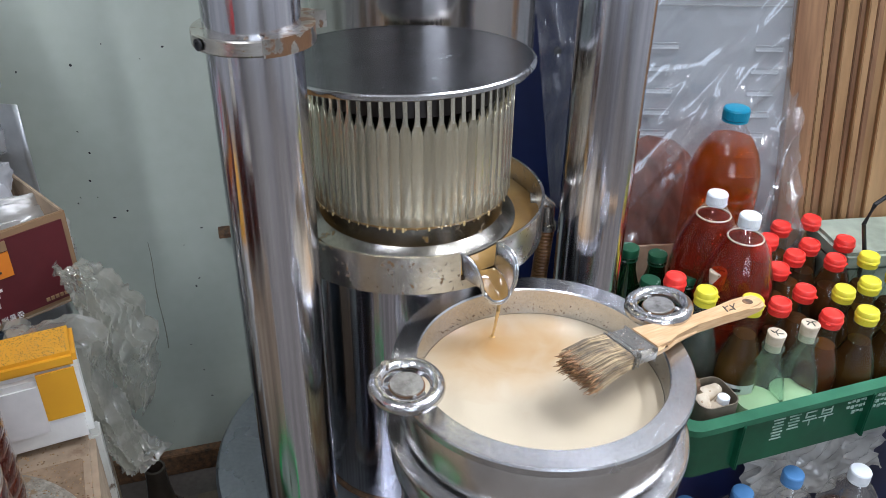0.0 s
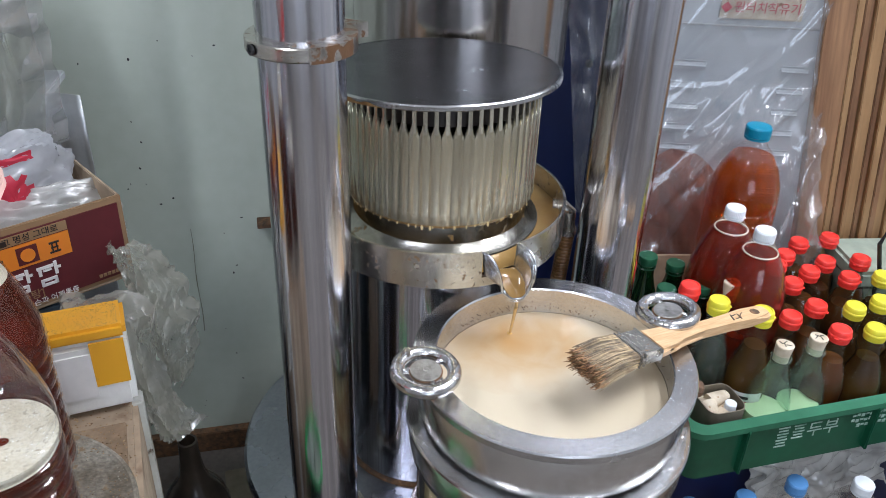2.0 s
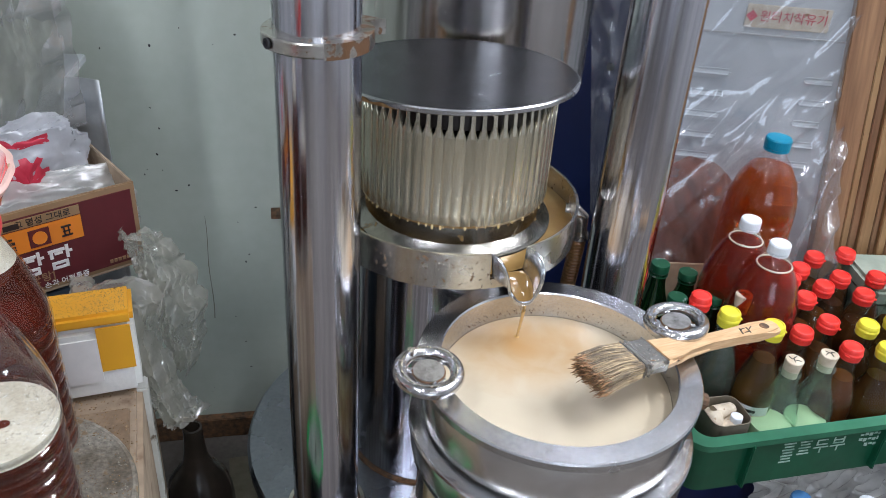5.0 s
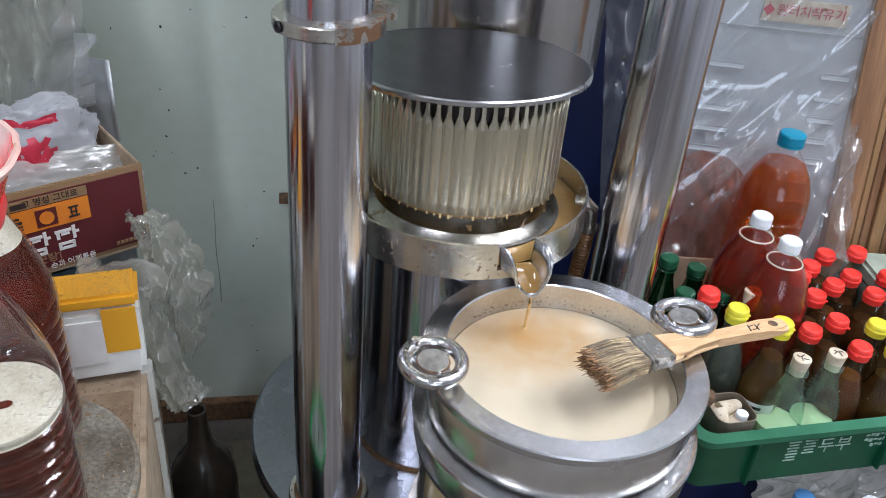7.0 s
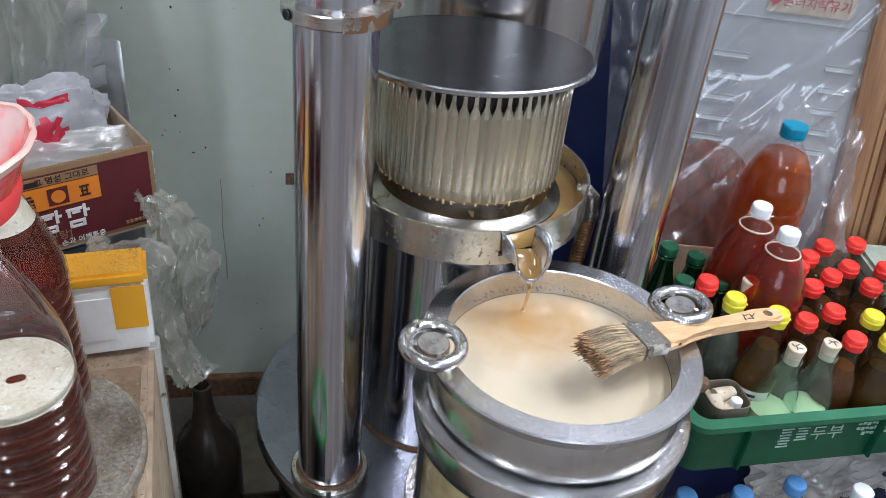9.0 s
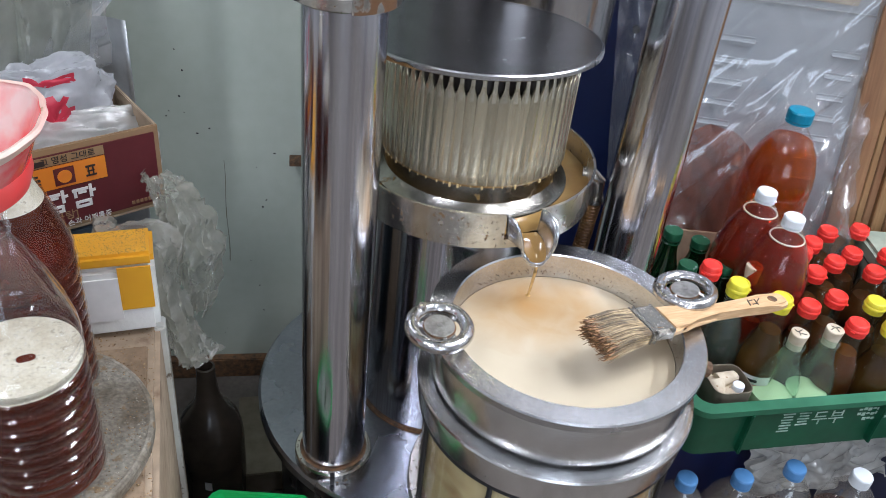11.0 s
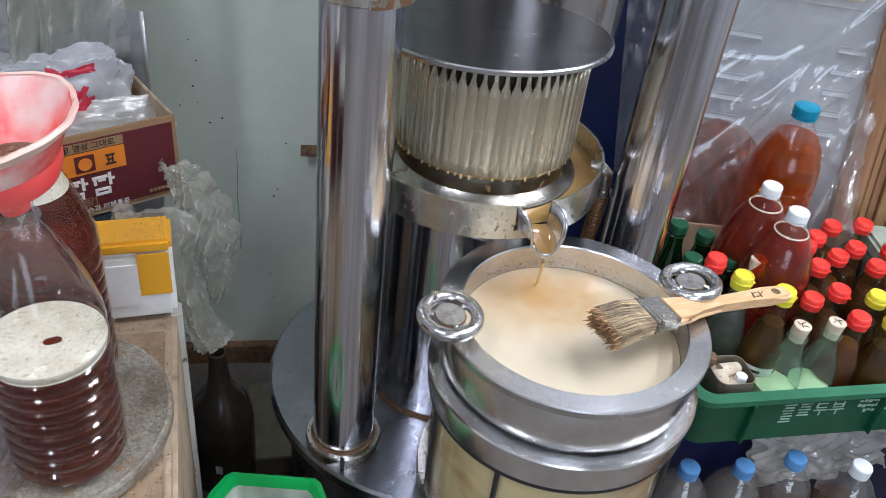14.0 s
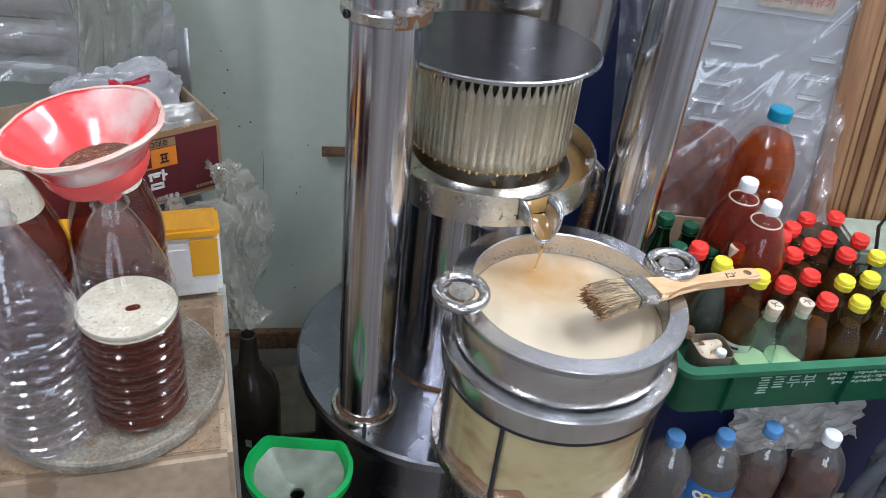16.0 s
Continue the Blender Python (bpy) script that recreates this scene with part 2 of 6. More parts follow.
BLUE_PAINT = mat("dark_blue_paint", (0.006, 0.016, 0.085), 0.4, 0.0, (0.005, 0.012, 0.06), 6, bump=0.1, spots=(30, 0.7, (0.02, 0.02, 0.04)))
CAB = mat("white_enamel", (0.52, 0.54, 0.55), 0.45, 0.0, (0.45, 0.47, 0.49), 4, bump=0.05)
GREEN_CRATE = mat("green_crate", (0.004, 0.078, 0.036), 0.38, 0.0, (0.003, 0.058, 0.026), 10, bump=0.1, fine=(60, 0.2), spots=(40, 0.73, (0.06, 0.11, 0.08)))
CRATE_EDGE = mat("pale_green_edge", (0.030, 0.165, 0.088), 0.42, 0.0, (0.016, 0.115, 0.058), 16, bump=0.1)
RED_CAP = mat("red_cap", (0.84, 0.055, 0.04), 0.35, 0.0, (0.74, 0.03, 0.022), 30, per_object=0.06)
YELLOW_CAP = mat("yellow_cap", (0.74, 0.66, 0.04), 0.35, 0.0, (0.68, 0.60, 0.04), 30, per_object=0.06)
WHITE_CAP = mat("white_cap", (0.80, 0.83, 0.86), 0.35, 0.0, (0.74, 0.78, 0.82), 30)
TEAL_CAP = mat("teal_cap", (0.0, 0.22, 0.34), 0.35, 0.0, (0.0, 0.18, 0.30), 30)
BLUE_CAP = mat("blue_cap", (0.10, 0.27, 0.55), 0.4, 0.0, (0.08, 0.23, 0.48), 30, per_object=0.12)
GREEN_CAP = mat("green_metal_cap", (0.02, 0.13, 0.06), 0.35, 0.5, (0.015, 0.10, 0.05), 60, spots=(120, 0.62, (0.35, 0.42, 0.38)))
CORK = mat("paper_cork", (0.66, 0.58, 0.45), 0.8, 0.0, (0.52, 0.42, 0.30), 50, bump=0.4, spots=(90, 0.66, (0.28, 0.12, 0.04)))
OIL_DARK = mat("sesame_oil_bottle", (0.10, 0.030, 0.005), 0.15, 0.0, (0.035, 0.011, 0.004), 14, coat=0.2, per_object=0.6)
OIL_OLIVE = mat("perilla_oil", (0.085, 0.036, 0.006), 0.15, 0.0, (0.04, 0.016, 0.004), 9, coat=0.2, per_object=0.5)
OIL_BROWN = film("sesame_oil_dark", (0.60, 0.18, 0.07), 0.58, (0.155, 0.031, 0.011), 0.2, 0.1)
OIL_RED = film("sesame_oil_red", (0.88, 0.24, 0.08), 0.42, (0.32, 0.036, 0.007), 0.2, 0.05)
OIL_AMBER = film("sesame_oil_amber", (0.95, 0.42, 0.09), 0.36, (0.36, 0.075, 0.006), 0.2, 0.1)
FOAM = mat("oil_foam", (0.74, 0.70, 0.57), 0.35, 0.0, (0.60, 0.54, 0.40), 40, bump=0.5, bump_scale=420, fine=(300, 0.35), spots=(230, 0.61, (0.45, 0.40, 0.29)), coat=0.2)
SEDIMENT = mat("pale_green_sediment", (0.60, 0.70, 0.44), 0.6, 0.0, (0.54, 0.64, 0.38), 30)
PET = film("clear_pet", (0.985, 0.985, 0.99), 0.006, (0.85, 0.85, 0.92), 0.04, 0.9, 0.12, 60)
# same plastic as PET, with haze and gloss raised to brighten the empty bottles
PET_EMPTY = film("brightened_clear_pet", (0.975, 0.975, 0.99), 0.045, (0.82, 0.82, 0.94), 0.06, 3.0, 0.35, 70)
PET_DIRTY = film("dusty_pet", (0.88, 0.87, 0.85), 0.13, (0.62, 0.60, 0.56), 0.09, 2.4, 0.4, 55, 2.0)
GLASS_GREEN = film("pale_green_glass", (0.93, 0.97, 0.94), 0.006, (0.5, 0.7, 0.6), 0.04, 1.0)
GLASS_MID = film("clear_green_glass", (0.80, 0.92, 0.86), 0.09, (0.55, 0.66, 0.59), 0.05, 1.1)
GLASS_DEEP = film("deep_green_glass", (0.04, 0.22, 0.09), 0.05, (0.05, 0.2, 0.1), 0.05, 1.4)
GLASS_BROWN = film("brown_glass", (0.14, 0.07, 0.04), 0.75, (0.135, 0.105, 0.080), 0.25, 1.0)
TANK_CLEAR = film("clear_tank_wall", (0.96, 0.95, 0.90), 0.06, (0.8, 0.76, 0.6), 0.06, 1.3)
BAG = film("crumpled_clear_bag", (0.93, 0.93, 0.90), 0.50, (0.64, 0.62, 0.54), 0.10, 4.5, 0.35, 90, 3.0)
SHEET = film("clear_sheet", (0.95, 0.96, 0.97), 0.22, (0.58, 0.60, 0.63), 0.09, 2.2, 0.22, 70, 9.0)
DRAPE = film("grey_green_plastic", (0.90, 0.91, 0.88), 0.90, (0.47, 0.49, 0.43), 0.14, 2.6, 0.2, 60)
WRAP = film("sack_wrap", (0.93, 0.93, 0.93), 0.38, (0.60, 0.60, 0.60), 0.10, 3.5, 0.2, 70)
WHITE_BAG = film("white_bag", (0.9, 0.9, 0.9), 0.70, (0.80, 0.79, 0.75), 0.16, 2.4, 0.3, 60)
PRINT_BAG = film("printed_white_bag", (0.9, 0.9, 0.9), 0.72, (0.78, 0.79, 0.83), 0.16, 1.6, 0.4, 60)
RED_PRINT = mat("red_print", (0.60, 0.04, 0.07), 0.4, 0.0, (0.52, 0.03, 0.06), 20)
FUNNEL_RED = mat("red_white_plastic", (0.83, 0.62, 0.58), 0.22, 0.0, (0.85, 0.075, 0.075), 12, fine=(70, 0.1), coat=0.4, mixpos=(0.47, 0.62))
FUNNEL_RED2 = mat("red_plastic", (0.80, 0.10, 0.09), 0.3, 0.0, (0.78, 0.05, 0.05), 9, coat=0.2)
FUNNEL_WHITE = mat("cloudy_plastic_rim", (0.80, 0.64, 0.54), 0.35, 0.0, (0.78, 0.42, 0.36), 14, spots=(60, 0.68, (0.45, 0.25, 0.12)))
GREEN_PLASTIC = mat("bright_green_plastic", (0.0, 0.42, 0.09), 0.35, 0.0, (0.0, 0.36, 0.07), 12)
GREY_PLASTIC = mat("cloudy_grey_plastic", (0.31, 0.355, 0.29), 0.4, 0.0, (0.20, 0.24, 0.19), 16, fine=(50, 0.3), coat=0.15)
RUBBER = mat("dark_hose", (0.085, 0.095, 0.115), 0.5, 0.0, (0.06, 0.068, 0.082), 20, bump=0.1)
BLACK = mat("black_plastic", (0.02, 0.02, 0.022), 0.5)
HOSE_BROWN = mat("oily_hose", (0.30, 0.16, 0.06), 0.3, 0.0, (0.20, 0.09, 0.03), 20)
TIN = mat("tin_tray", (0.30, 0.26, 0.20), 0.5, 0.6, (0.22, 0.18, 0.13), 30)
PACK_GREY = mat("grey_sacks", (0.46, 0.46, 0.445), 0.5, 0.0, (0.35, 0.35, 0.34), 5, (1, 1, 3), 0.3, 30, (60, 0.2))
for m in (OIL_DARK, OIL_OLIVE):      # hardly any gloss where the oil wets its bottle
    m.node_tree.nodes["Principled BSDF"].inputs["Specular IOR Level"].default_value = 0.12
    m.node_tree.nodes["Principled BSDF"].inputs["Coat Weight"].default_value = 0.0
OIL_THREAD = mat("golden_oil", (0.72, 0.47, 0.19), 0.12, 0.0, (0.60, 0.36, 0.12), 40, coat=0.5)
GLOW = bpy.data.materials.new("tube_glow")
GLOW.use_nodes = True
GLOW.node_tree.nodes["Principled BSDF"].inputs["Emission Color"].default_value = (1, 0.97, 0.92, 1)
GLOW.node_tree.nodes["Principled BSDF"].inputs["Emission Strength"].default_value = 12


# ---- mesh helpers ----
def part(name, bm, material, parent=None, label="", smooth=True, recalc=True, angle=28):
    if recalc:
        bmesh.ops.recalc_face_normals(bm, faces=bm.faces)
    me = bpy.data.meshes.new(name)
    bm.to_mesh(me)
    bm.free()
    if material:
        me.materials.append(material)
    ob = new(name, me)
    if smooth:
        me.shade_smooth()
        me.set_sharp_from_angle(angle=radians(angle))
    if parent:
        ob.parent = parent
    if label:
        ob["label"] = label
    return ob


def thing(name, at=(0, 0, 0), yaw=0, label="", category="", group="", kind=""):
    ob = new(name)
    ob.empty_display_size = 0.02
    ob.matrix_basis = pose(*at, 0, 0, yaw)
    return tagged(ob, label, category, group, kind)


def lathe(prof, n=48, cx=0, cy=0, bm=None, wobble=None):
    """Turn a profile of (radius, height) round the z axis; radius 0 closes it."""
    bm = bm or bmesh.new()
    rings = []
    for r, z in prof:
        if r < 1e-6:
            rings.append([bm.verts.new((cx, cy, z))])
        else:
            ring = []
            for i in range(n):
                a = 2 * math.pi * i / n
                k = r * (wobble(a, z) if wobble else 1)
                ring.append(bm.verts.new((cx + k * math.cos(a), cy + k * math.sin(a), z)))
            rings.append(ring)
    for p, q in zip(rings, rings[1:]):
        for i in range(n):
            j = (i + 1) % n
            if len(p) == 1 and len(q) == 1:
                continue
            if len(p) == 1:
                bm.faces.new((p[0], q[j], q[i]))
            elif len(q) == 1:
                bm.faces.new((p[i], p[j], q[0]))
            else:
                bm.faces.new((p[i], p[j], q[j], q[i]))
    return bm


def block(size, at=(0, 0, 0), bevel=0.0, bm=None, turn=None, seg=2):
    """A box with rounded edges, centred at a place."""
    own = bmesh.new()
    bmesh.ops.create_cube(own, size=1, matrix=Matrix.Diagonal((*size, 1)))
    if bevel:
        bmesh.ops.bevel(own, geom=own.edges[:], offset=bevel, segments=seg, affect="EDGES")
    bmesh.ops.transform(own, matrix=Matrix.Translation(at) @ (turn or Matrix()), verts=own.verts)
    if bm is None:
        return own
    me = bpy.data.meshes.new("tmp")
    own.to_mesh(me)
    own.free()
    bm.from_mesh(me)
    bpy.data.meshes.remove(me)
    return bm


def tube(points, r, n=10, bm=None, radii=None):
    """A round bar along a line of points."""
    bm = bm or bmesh.new()
    pts = [Vector(p) for p in points]
    rings, up = [], Vector((0.13, 0.21, 0.97))
    for i, p in enumerate(pts):
        d = (pts[min(i + 1, len(pts) - 1)] - pts[max(i - 1, 0)]).normalized()
        s = d.cross(up)
        if s.length < 1e-3:
            s = d.cross(Vector((1, 0, 0)))
        s.normalize()
        u = s.cross(d).normalized()
        k = radii[i] if radii else r
        rings.append([bm.verts.new(p + k * (math.cos(2 * math.pi * j / n) * s + math.sin(2 * math.pi * j / n) * u)) for j in range(n)])
    for a, b in zip(rings, rings[1:]):
        for j in range(n):
            bm.faces.new((a[j], a[(j + 1) % n], b[(j + 1) % n], b[j]))
    bm.faces.new(rings[0])
    bm.faces.new(rings[-1])
    return bm


def torus(R, r, n=48, k=14, z=0, bm=None):
    bm = bm or bmesh.new()
    rings = [[bm.verts.new(((R + r * math.cos(2 * math.pi * j / k)) * math.cos(2 * math.pi * i / n),
                            (R + r * math.cos(2 * math.pi * j / k)) * math.sin(2 * math.pi * i / n),
                            z + r * math.sin(2 * math.pi * j / k))) for j in range(k)] for i in range(n)]
    for i in range(n):
        for j in range(k):
            a, b = rings[i], rings[(i + 1) % n]
            bm.faces.new((a[j], b[j], b[(j + 1) % k], a[(j + 1) % k]))
    return bm


def prism(poly, z0, z1, bm=None):
    """An upright prism over a polygon."""
    bm = bm or bmesh.new()
    lo = [bm.verts.new((x, y, z0)) for x, y in poly]
    hi = [bm.verts.new((x, y, z1)) for x, y in poly]
    bm.faces.new(lo[::-1])
    bm.faces.new(hi)
    for i in range(len(poly)):
        j = (i + 1) % len(poly)
        bm.faces.new((lo[i], lo[j], hi[j], hi[i]))
    return bm


def sheet(fn, nu, nv, bm=None):
    """A grid of faces over u, v in 0..1, at fn(u, v)."""
    bm = bm or bmesh.new()
    g = [[bm.verts.new(fn(i / nu, j / nv)) for j in range(nv + 1)] for i in range(nu + 1)]
    for i in range(nu):
        for j in range(nv):
            bm.faces.new((g[i][j], g[i + 1][j], g[i + 1][j + 1], g[i][j + 1]))
    return bm


def mark_bars(name, rects, material, parent, y=-0.002, d=0.0012, label=""):
    """Flat printed bars on a front face: rows of x, z, width, height in the parent's space."""
    bm = bmesh.new()
    for x, z, w, h in rects:
        block((w, d, h), (x, y, z), 0, bm)
    return part(name, bm, material, parent, label, smooth=False)


def lettering(name, body, size, material, parent, at, label="", turn=(90, 0, 0)):
    """Flat printed words from the built-in font, standing on a front face."""
    c = bpy.data.curves.new(name, "FONT")
    c.body, c.size, c.extrude, c.align_x, c.align_y = body, size, 0.0003, "CENTER", "CENTER"
    tmp = bpy.data.objects.new(name, c)
    scene.collection.objects.link(tmp)
    bpy.context.view_layer.update()
    me = bpy.data.meshes.new_from_object(tmp.evaluated_get(bpy.context.evaluated_depsgraph_get()))
    bpy.data.objects.remove(tmp)
    me.materials.clear()
    me.materials.append(material)
    ob = new(name, me)
    ob.parent = parent
    ob.matrix_basis = pose(*at, *turn)
    if label:
        ob["label"] = label
    return ob


def grains(name, places, material, parent, label):
    """Loose crumbs: a small five-sided lump at each place (x, y, z, size, turn), all in one mesh."""
    vs, fs = [], []
    for x, y, z, k, a in places:
        n = len(vs)
        vs += [(x + k * r * math.cos(a + q), y + k * r * 0.75 * math.sin(a + q), z + h * k) for q, r, h in ((0, 0.6, 0), (1.6, 0.5, 0), (3.1, 0.6, 0), (4.6, 0.5, 0), (0.8, 0.2, 0.55))]
        fs += [(n + i, n + (i + 1) % 4, n + 4) for i in range(4)]
    me = bpy.data.meshes.new(name)
    me.from_pydata(vs, [], fs)
    me.materials.append(material)
    ob = new(name, me)
    ob.parent = parent
    ob["label"], ob["kind"] = label, "stuff"
    return ob


rnd = random.Random(7)

STREAK = mat("brown_run", (0.20, 0.21, 0.14), 0.6, 0.0, (0.30, 0.33, 0.27), 30, mixpos=(0.4, 0.6))


# ---- the room ----
def room():
    x0, x1, y0, y1, zc = ROOM
    t = 0.12
    tagged(part("floor", block((x1 - x0 + 2 * t, y1 - y0 + 2 * t, 0.1), ((x0 + x1) / 2, (y0 + y1) / 2, FLOOR - 0.05)), CONCRETE, smooth=False),
           "dark dirty concrete floor of a small oil mill", "floor", kind="structure")
    tagged(part("ceiling", block((x1 - x0 + 2 * t, y1 - y0 + 2 * t, 0.1), ((x0 + x1) / 2, (y0 + y1) / 2, zc + 0.05)), CEILING, smooth=False),
           "plain white ceiling", "ceiling", kind="structure")
    h, zm = zc - FLOOR, (zc + FLOOR) / 2
    for nm, sz, at in (("wall_east", (t, y1 - y0, h), (x1 + t / 2, (y0 + y1) / 2, zm)),
                       ("wall_west", (t, y1 - y0, h), (x0 - t / 2, (y0 + y1) / 2, zm)),
                       ("wall_north", (x1 - x0 + 2 * t, t, h), ((x0 + x1) / 2, y1 + t / 2, zm))):
        tagged(part(nm, block(sz, at), ROOM_WALL, smooth=False), "pale painted workshop wall", "wall", kind="structure")
    # south wall with a wide window opening
    bm = bmesh.new()
    wx0, wx1, wz0, wz1 = 0.05, 1.45, 0.9, 2.1
    ys = y0 - t / 2
    block((wx0 - x0 + t, t, h), ((x0 - t + wx0) / 2, ys, zm), 0, bm)
    block((x1 + t - wx1, t, h), ((x1 + t + wx1) / 2, ys, zm), 0, bm)
    block((wx1 - wx0, t, wz0 - FLOOR), ((wx0 + wx1) / 2, ys, (wz0 + FLOOR) / 2), 0, bm)
    block((wx1 - wx0, t, zc - wz1), ((wx0 + wx1) / 2, ys, (zc + wz1) / 2), 0, bm)
    tagged(part("wall_south", bm, ROOM_WALL, smooth=False), "pale painted wall with a shop window", "wall", kind="structure")
    # sandwich panel wall behind the press, seen at an angle
    wl = thing("wall_panel", (-0.37, 1.235, 0), 16.7, "grey-green painted panel wall with specks and faint streaks", "wall", kind="structure")
    part("panel", block((1.53, 0.05, zc - FLOOR), (-0.535, 0.025, (zc + FLOOR) / 2), 0.0015), WALL, wl)
    part("streak", sheet(lambda u, v: (-0.1365 + 0.0012 * math.sin(9 * v) + (0.0022 - 0.0012 * v) * (u - 0.5), -0.0006, 0.465 + 0.225 * v), 2, 24), STREAK, wl, "thin brown run down the wall")
    fly = random.Random(3)
    for i in range(34):
        s = fly.uniform(0.0010, 0.0027)
        x, z = fly.uniform(-0.33, -0.04), fly.uniform(0.25, 1.15)
        part("speck", lathe([(0, -0.0006), (s, 0.0), (0, 0.0004)], 7), BLACK, wl).matrix_basis = pose(x, -0.0004, z, 90, fly.uniform(0, 180), 0) @ Matrix.Diagonal((1.0, fly.uniform(0.35, 0.9), 1, 1))
    part("skirting", block((1.50, 0.02, 0.05), (-0.54, -0.011, FLOOR + 0.025), 0.002), RUST, wl, "rusty brown floor rail")
    for fx, fy, watts in TUBES:
        fl = thing("ceiling_light", (fx, fy, 2.75), 0, "long white fluorescent batten on the ceiling", "ceiling light", "ceiling lights")
        part("housing", block((0.16, 1.25, 0.05), (0, 0, -0.026), 0.01), CEILING, fl)
        for s in (-0.04, 0.04):
            part("tube", tube([(s, -0.58, -0.075), (s, 0.58, -0.075)], 0.013, 10), GLOW, fl, "glowing fluorescent tube")


room()


# ---- the press ----
AX, AY = -0.056, 0.89            # press axis
PLATE_Z = 0.535
CAX, CAY = -0.040, 0.892         # cage and tray
COLS = ((-0.168, 0.710), (0.186, 0.900))


def press():
    p = thing("oil_press", (AX, AY, PLATE_Z), 0, "stainless steel hydraulic sesame oil press with two polished columns", "oil press")
    part("base_plate", lathe([(0, -0.022), (0.262, -0.022), (0.267, -0.018), (0.267, -0.004), (0.263, 0), (0, 0)], 128), PLATE_STEEL, p, "round brushed steel base plate")
    part("base_drum", lathe([(0.235, -0.022), (0.235, FLOOR - PLATE_Z)], 96), PLATE_STEEL, p, "dark steel drum under the plate")
    part("ram_cylinder", lathe([(0.113, 0), (0.113, 0.352), (0.10, 0.352)], 96), STEEL, p, "polished steel ram cylinder")
    part("seam_ring", lathe([(0.113, 0), (0.117, 0), (0.116, 0.004), (0.113, 0.006)], 96), RUST, p, "grimy joint at the foot of the cylinder")
    for x, y in COLS:
        c = part("column", lathe([(0.0425, 0), (0.0425, 1.55)], 64, x - AX, y - AY), STEEL, p, "polished steel column")
        bm = lathe([(0.0425, 0.0), (0.0525, 0.0), (0.0532, 0.002), (0.0532, 0.015), (0.0515, 0.018), (0.0430, 0.018)], 64, x - AX, y - AY)
        part("foot_collar", bm, STEEL_STAINED, c, "split steel foot collar")
        part("grime", torus(0.0438, 0.0022, 48, 6, 0.0185), RUST, c).location = (x - AX, y - AY, 0)
    x, y = COLS[0]
    # split in the foot collar and the clamp ring higher up
    part("collar_gap", block((0.006, 0.006, 0.0185), (x - AX + 0.012, y - AY - 0.0515, 0.0095), 0.0005, turn=pose(0, 0, 0, 0, 0, 14)), BLACK, p)
    clamp = part("clamp_ring", lathe([(0.0425, 0.651), (0.0520, 0.651), (0.0532, 0.6525), (0.0532, 0.6635), (0.0520, 0.665), (0.0425, 0.665)], 64, x - AX, y - AY), STEEL_STAINED, p, "steel clamp ring with rusty lug")
    part("bolt_head", lathe([(0, 0), (0.0052, 0), (0.0052, 0.002), (0.003, 0.002), (0.003, 0.0004), (0, 0.0004)], 16), BLACK, clamp).matrix_basis = pose(x - AX - 0.037, y - AY - 0.0392, 0.658, 90, 0, -43)
    arc = [(0.0500 * math.cos(radians(q)), 0.0500 * math.sin(radians(q))) for q in range(-70, 41, 10)]
    lug = [(x - AX + a * 1.09, y - AY + b * 1.09) for a, b in arc] + [(x - AX + 0.058, y - AY + 0.046), (x - AX + 0.020, y - AY + 0.056)]
    part("lug", prism(lug, 0.6505, 0.6658), RUSTY_STEEL, clamp, "flat rusty welded lug", angle=40)
    # barrel hanging behind
    part("barrel", lathe([(0, 0.462), (0.160, 0.462), (0.165, 0.467), (0.165, 1.5)], 96, 0.022, 0.327), BARREL_STEEL, p, "wide polished steel barrel")
    part("outlet_pipe", tube([(0.165, 0.035, 0.385), (0.180, 0.035, 0.385), (0.188, 0.035, 0.378), (0.189, 0.035, 0.350)], 0.010, 14), STEEL_STAINED, p, "white drain elbow")
    h = part("drain_hose", tube([(0.189, 0.035, 0.352), (0.188, 0.035, 0.31), (0.182, 0.035, 0.25), (0.172, 0.035, 0.2), (0.165, 0.035, 0.02)], 0.0090, 12), HOSE_BROWN, p, "oily ribbed hose")
    bm = bmesh.new()
    for i in range(16):
        me = torus(0.0098, 0.0013, 16, 5)
        bmesh.ops.transform(me, matrix=Matrix.Translation((0.189 - 0.0003 * i, 0.035, 0.345 - 0.005 * i)), verts=me.verts)
        tmp = bpy.data.meshes.new("tmp")
        me.to_mesh(tmp)
        me.free()
        bm.from_mesh(tmp)
        bpy.data.meshes.remove(tmp)
    part("hose_ribs", bm, HOSE_BROWN, h)
    part("hose_clip", lathe([(0.0105, 0), (0.0125, 0), (0.0125, 0.009), (0.0105, 0.009)], 24), STEEL_STAINED, h).location = (0.189, 0.035, 0.345)
    return p


DISH_STEEL = mat("wet_dish_steel", (0.42, 0.41, 0.385), 0.25, 1.0, (0.26, 0.24, 0.20), 16, bump=0.06, bump_scale=200, fine=(150, 0.3), spots=(60, 0.66, (0.24, 0.15, 0.05)), rvar=0.07)


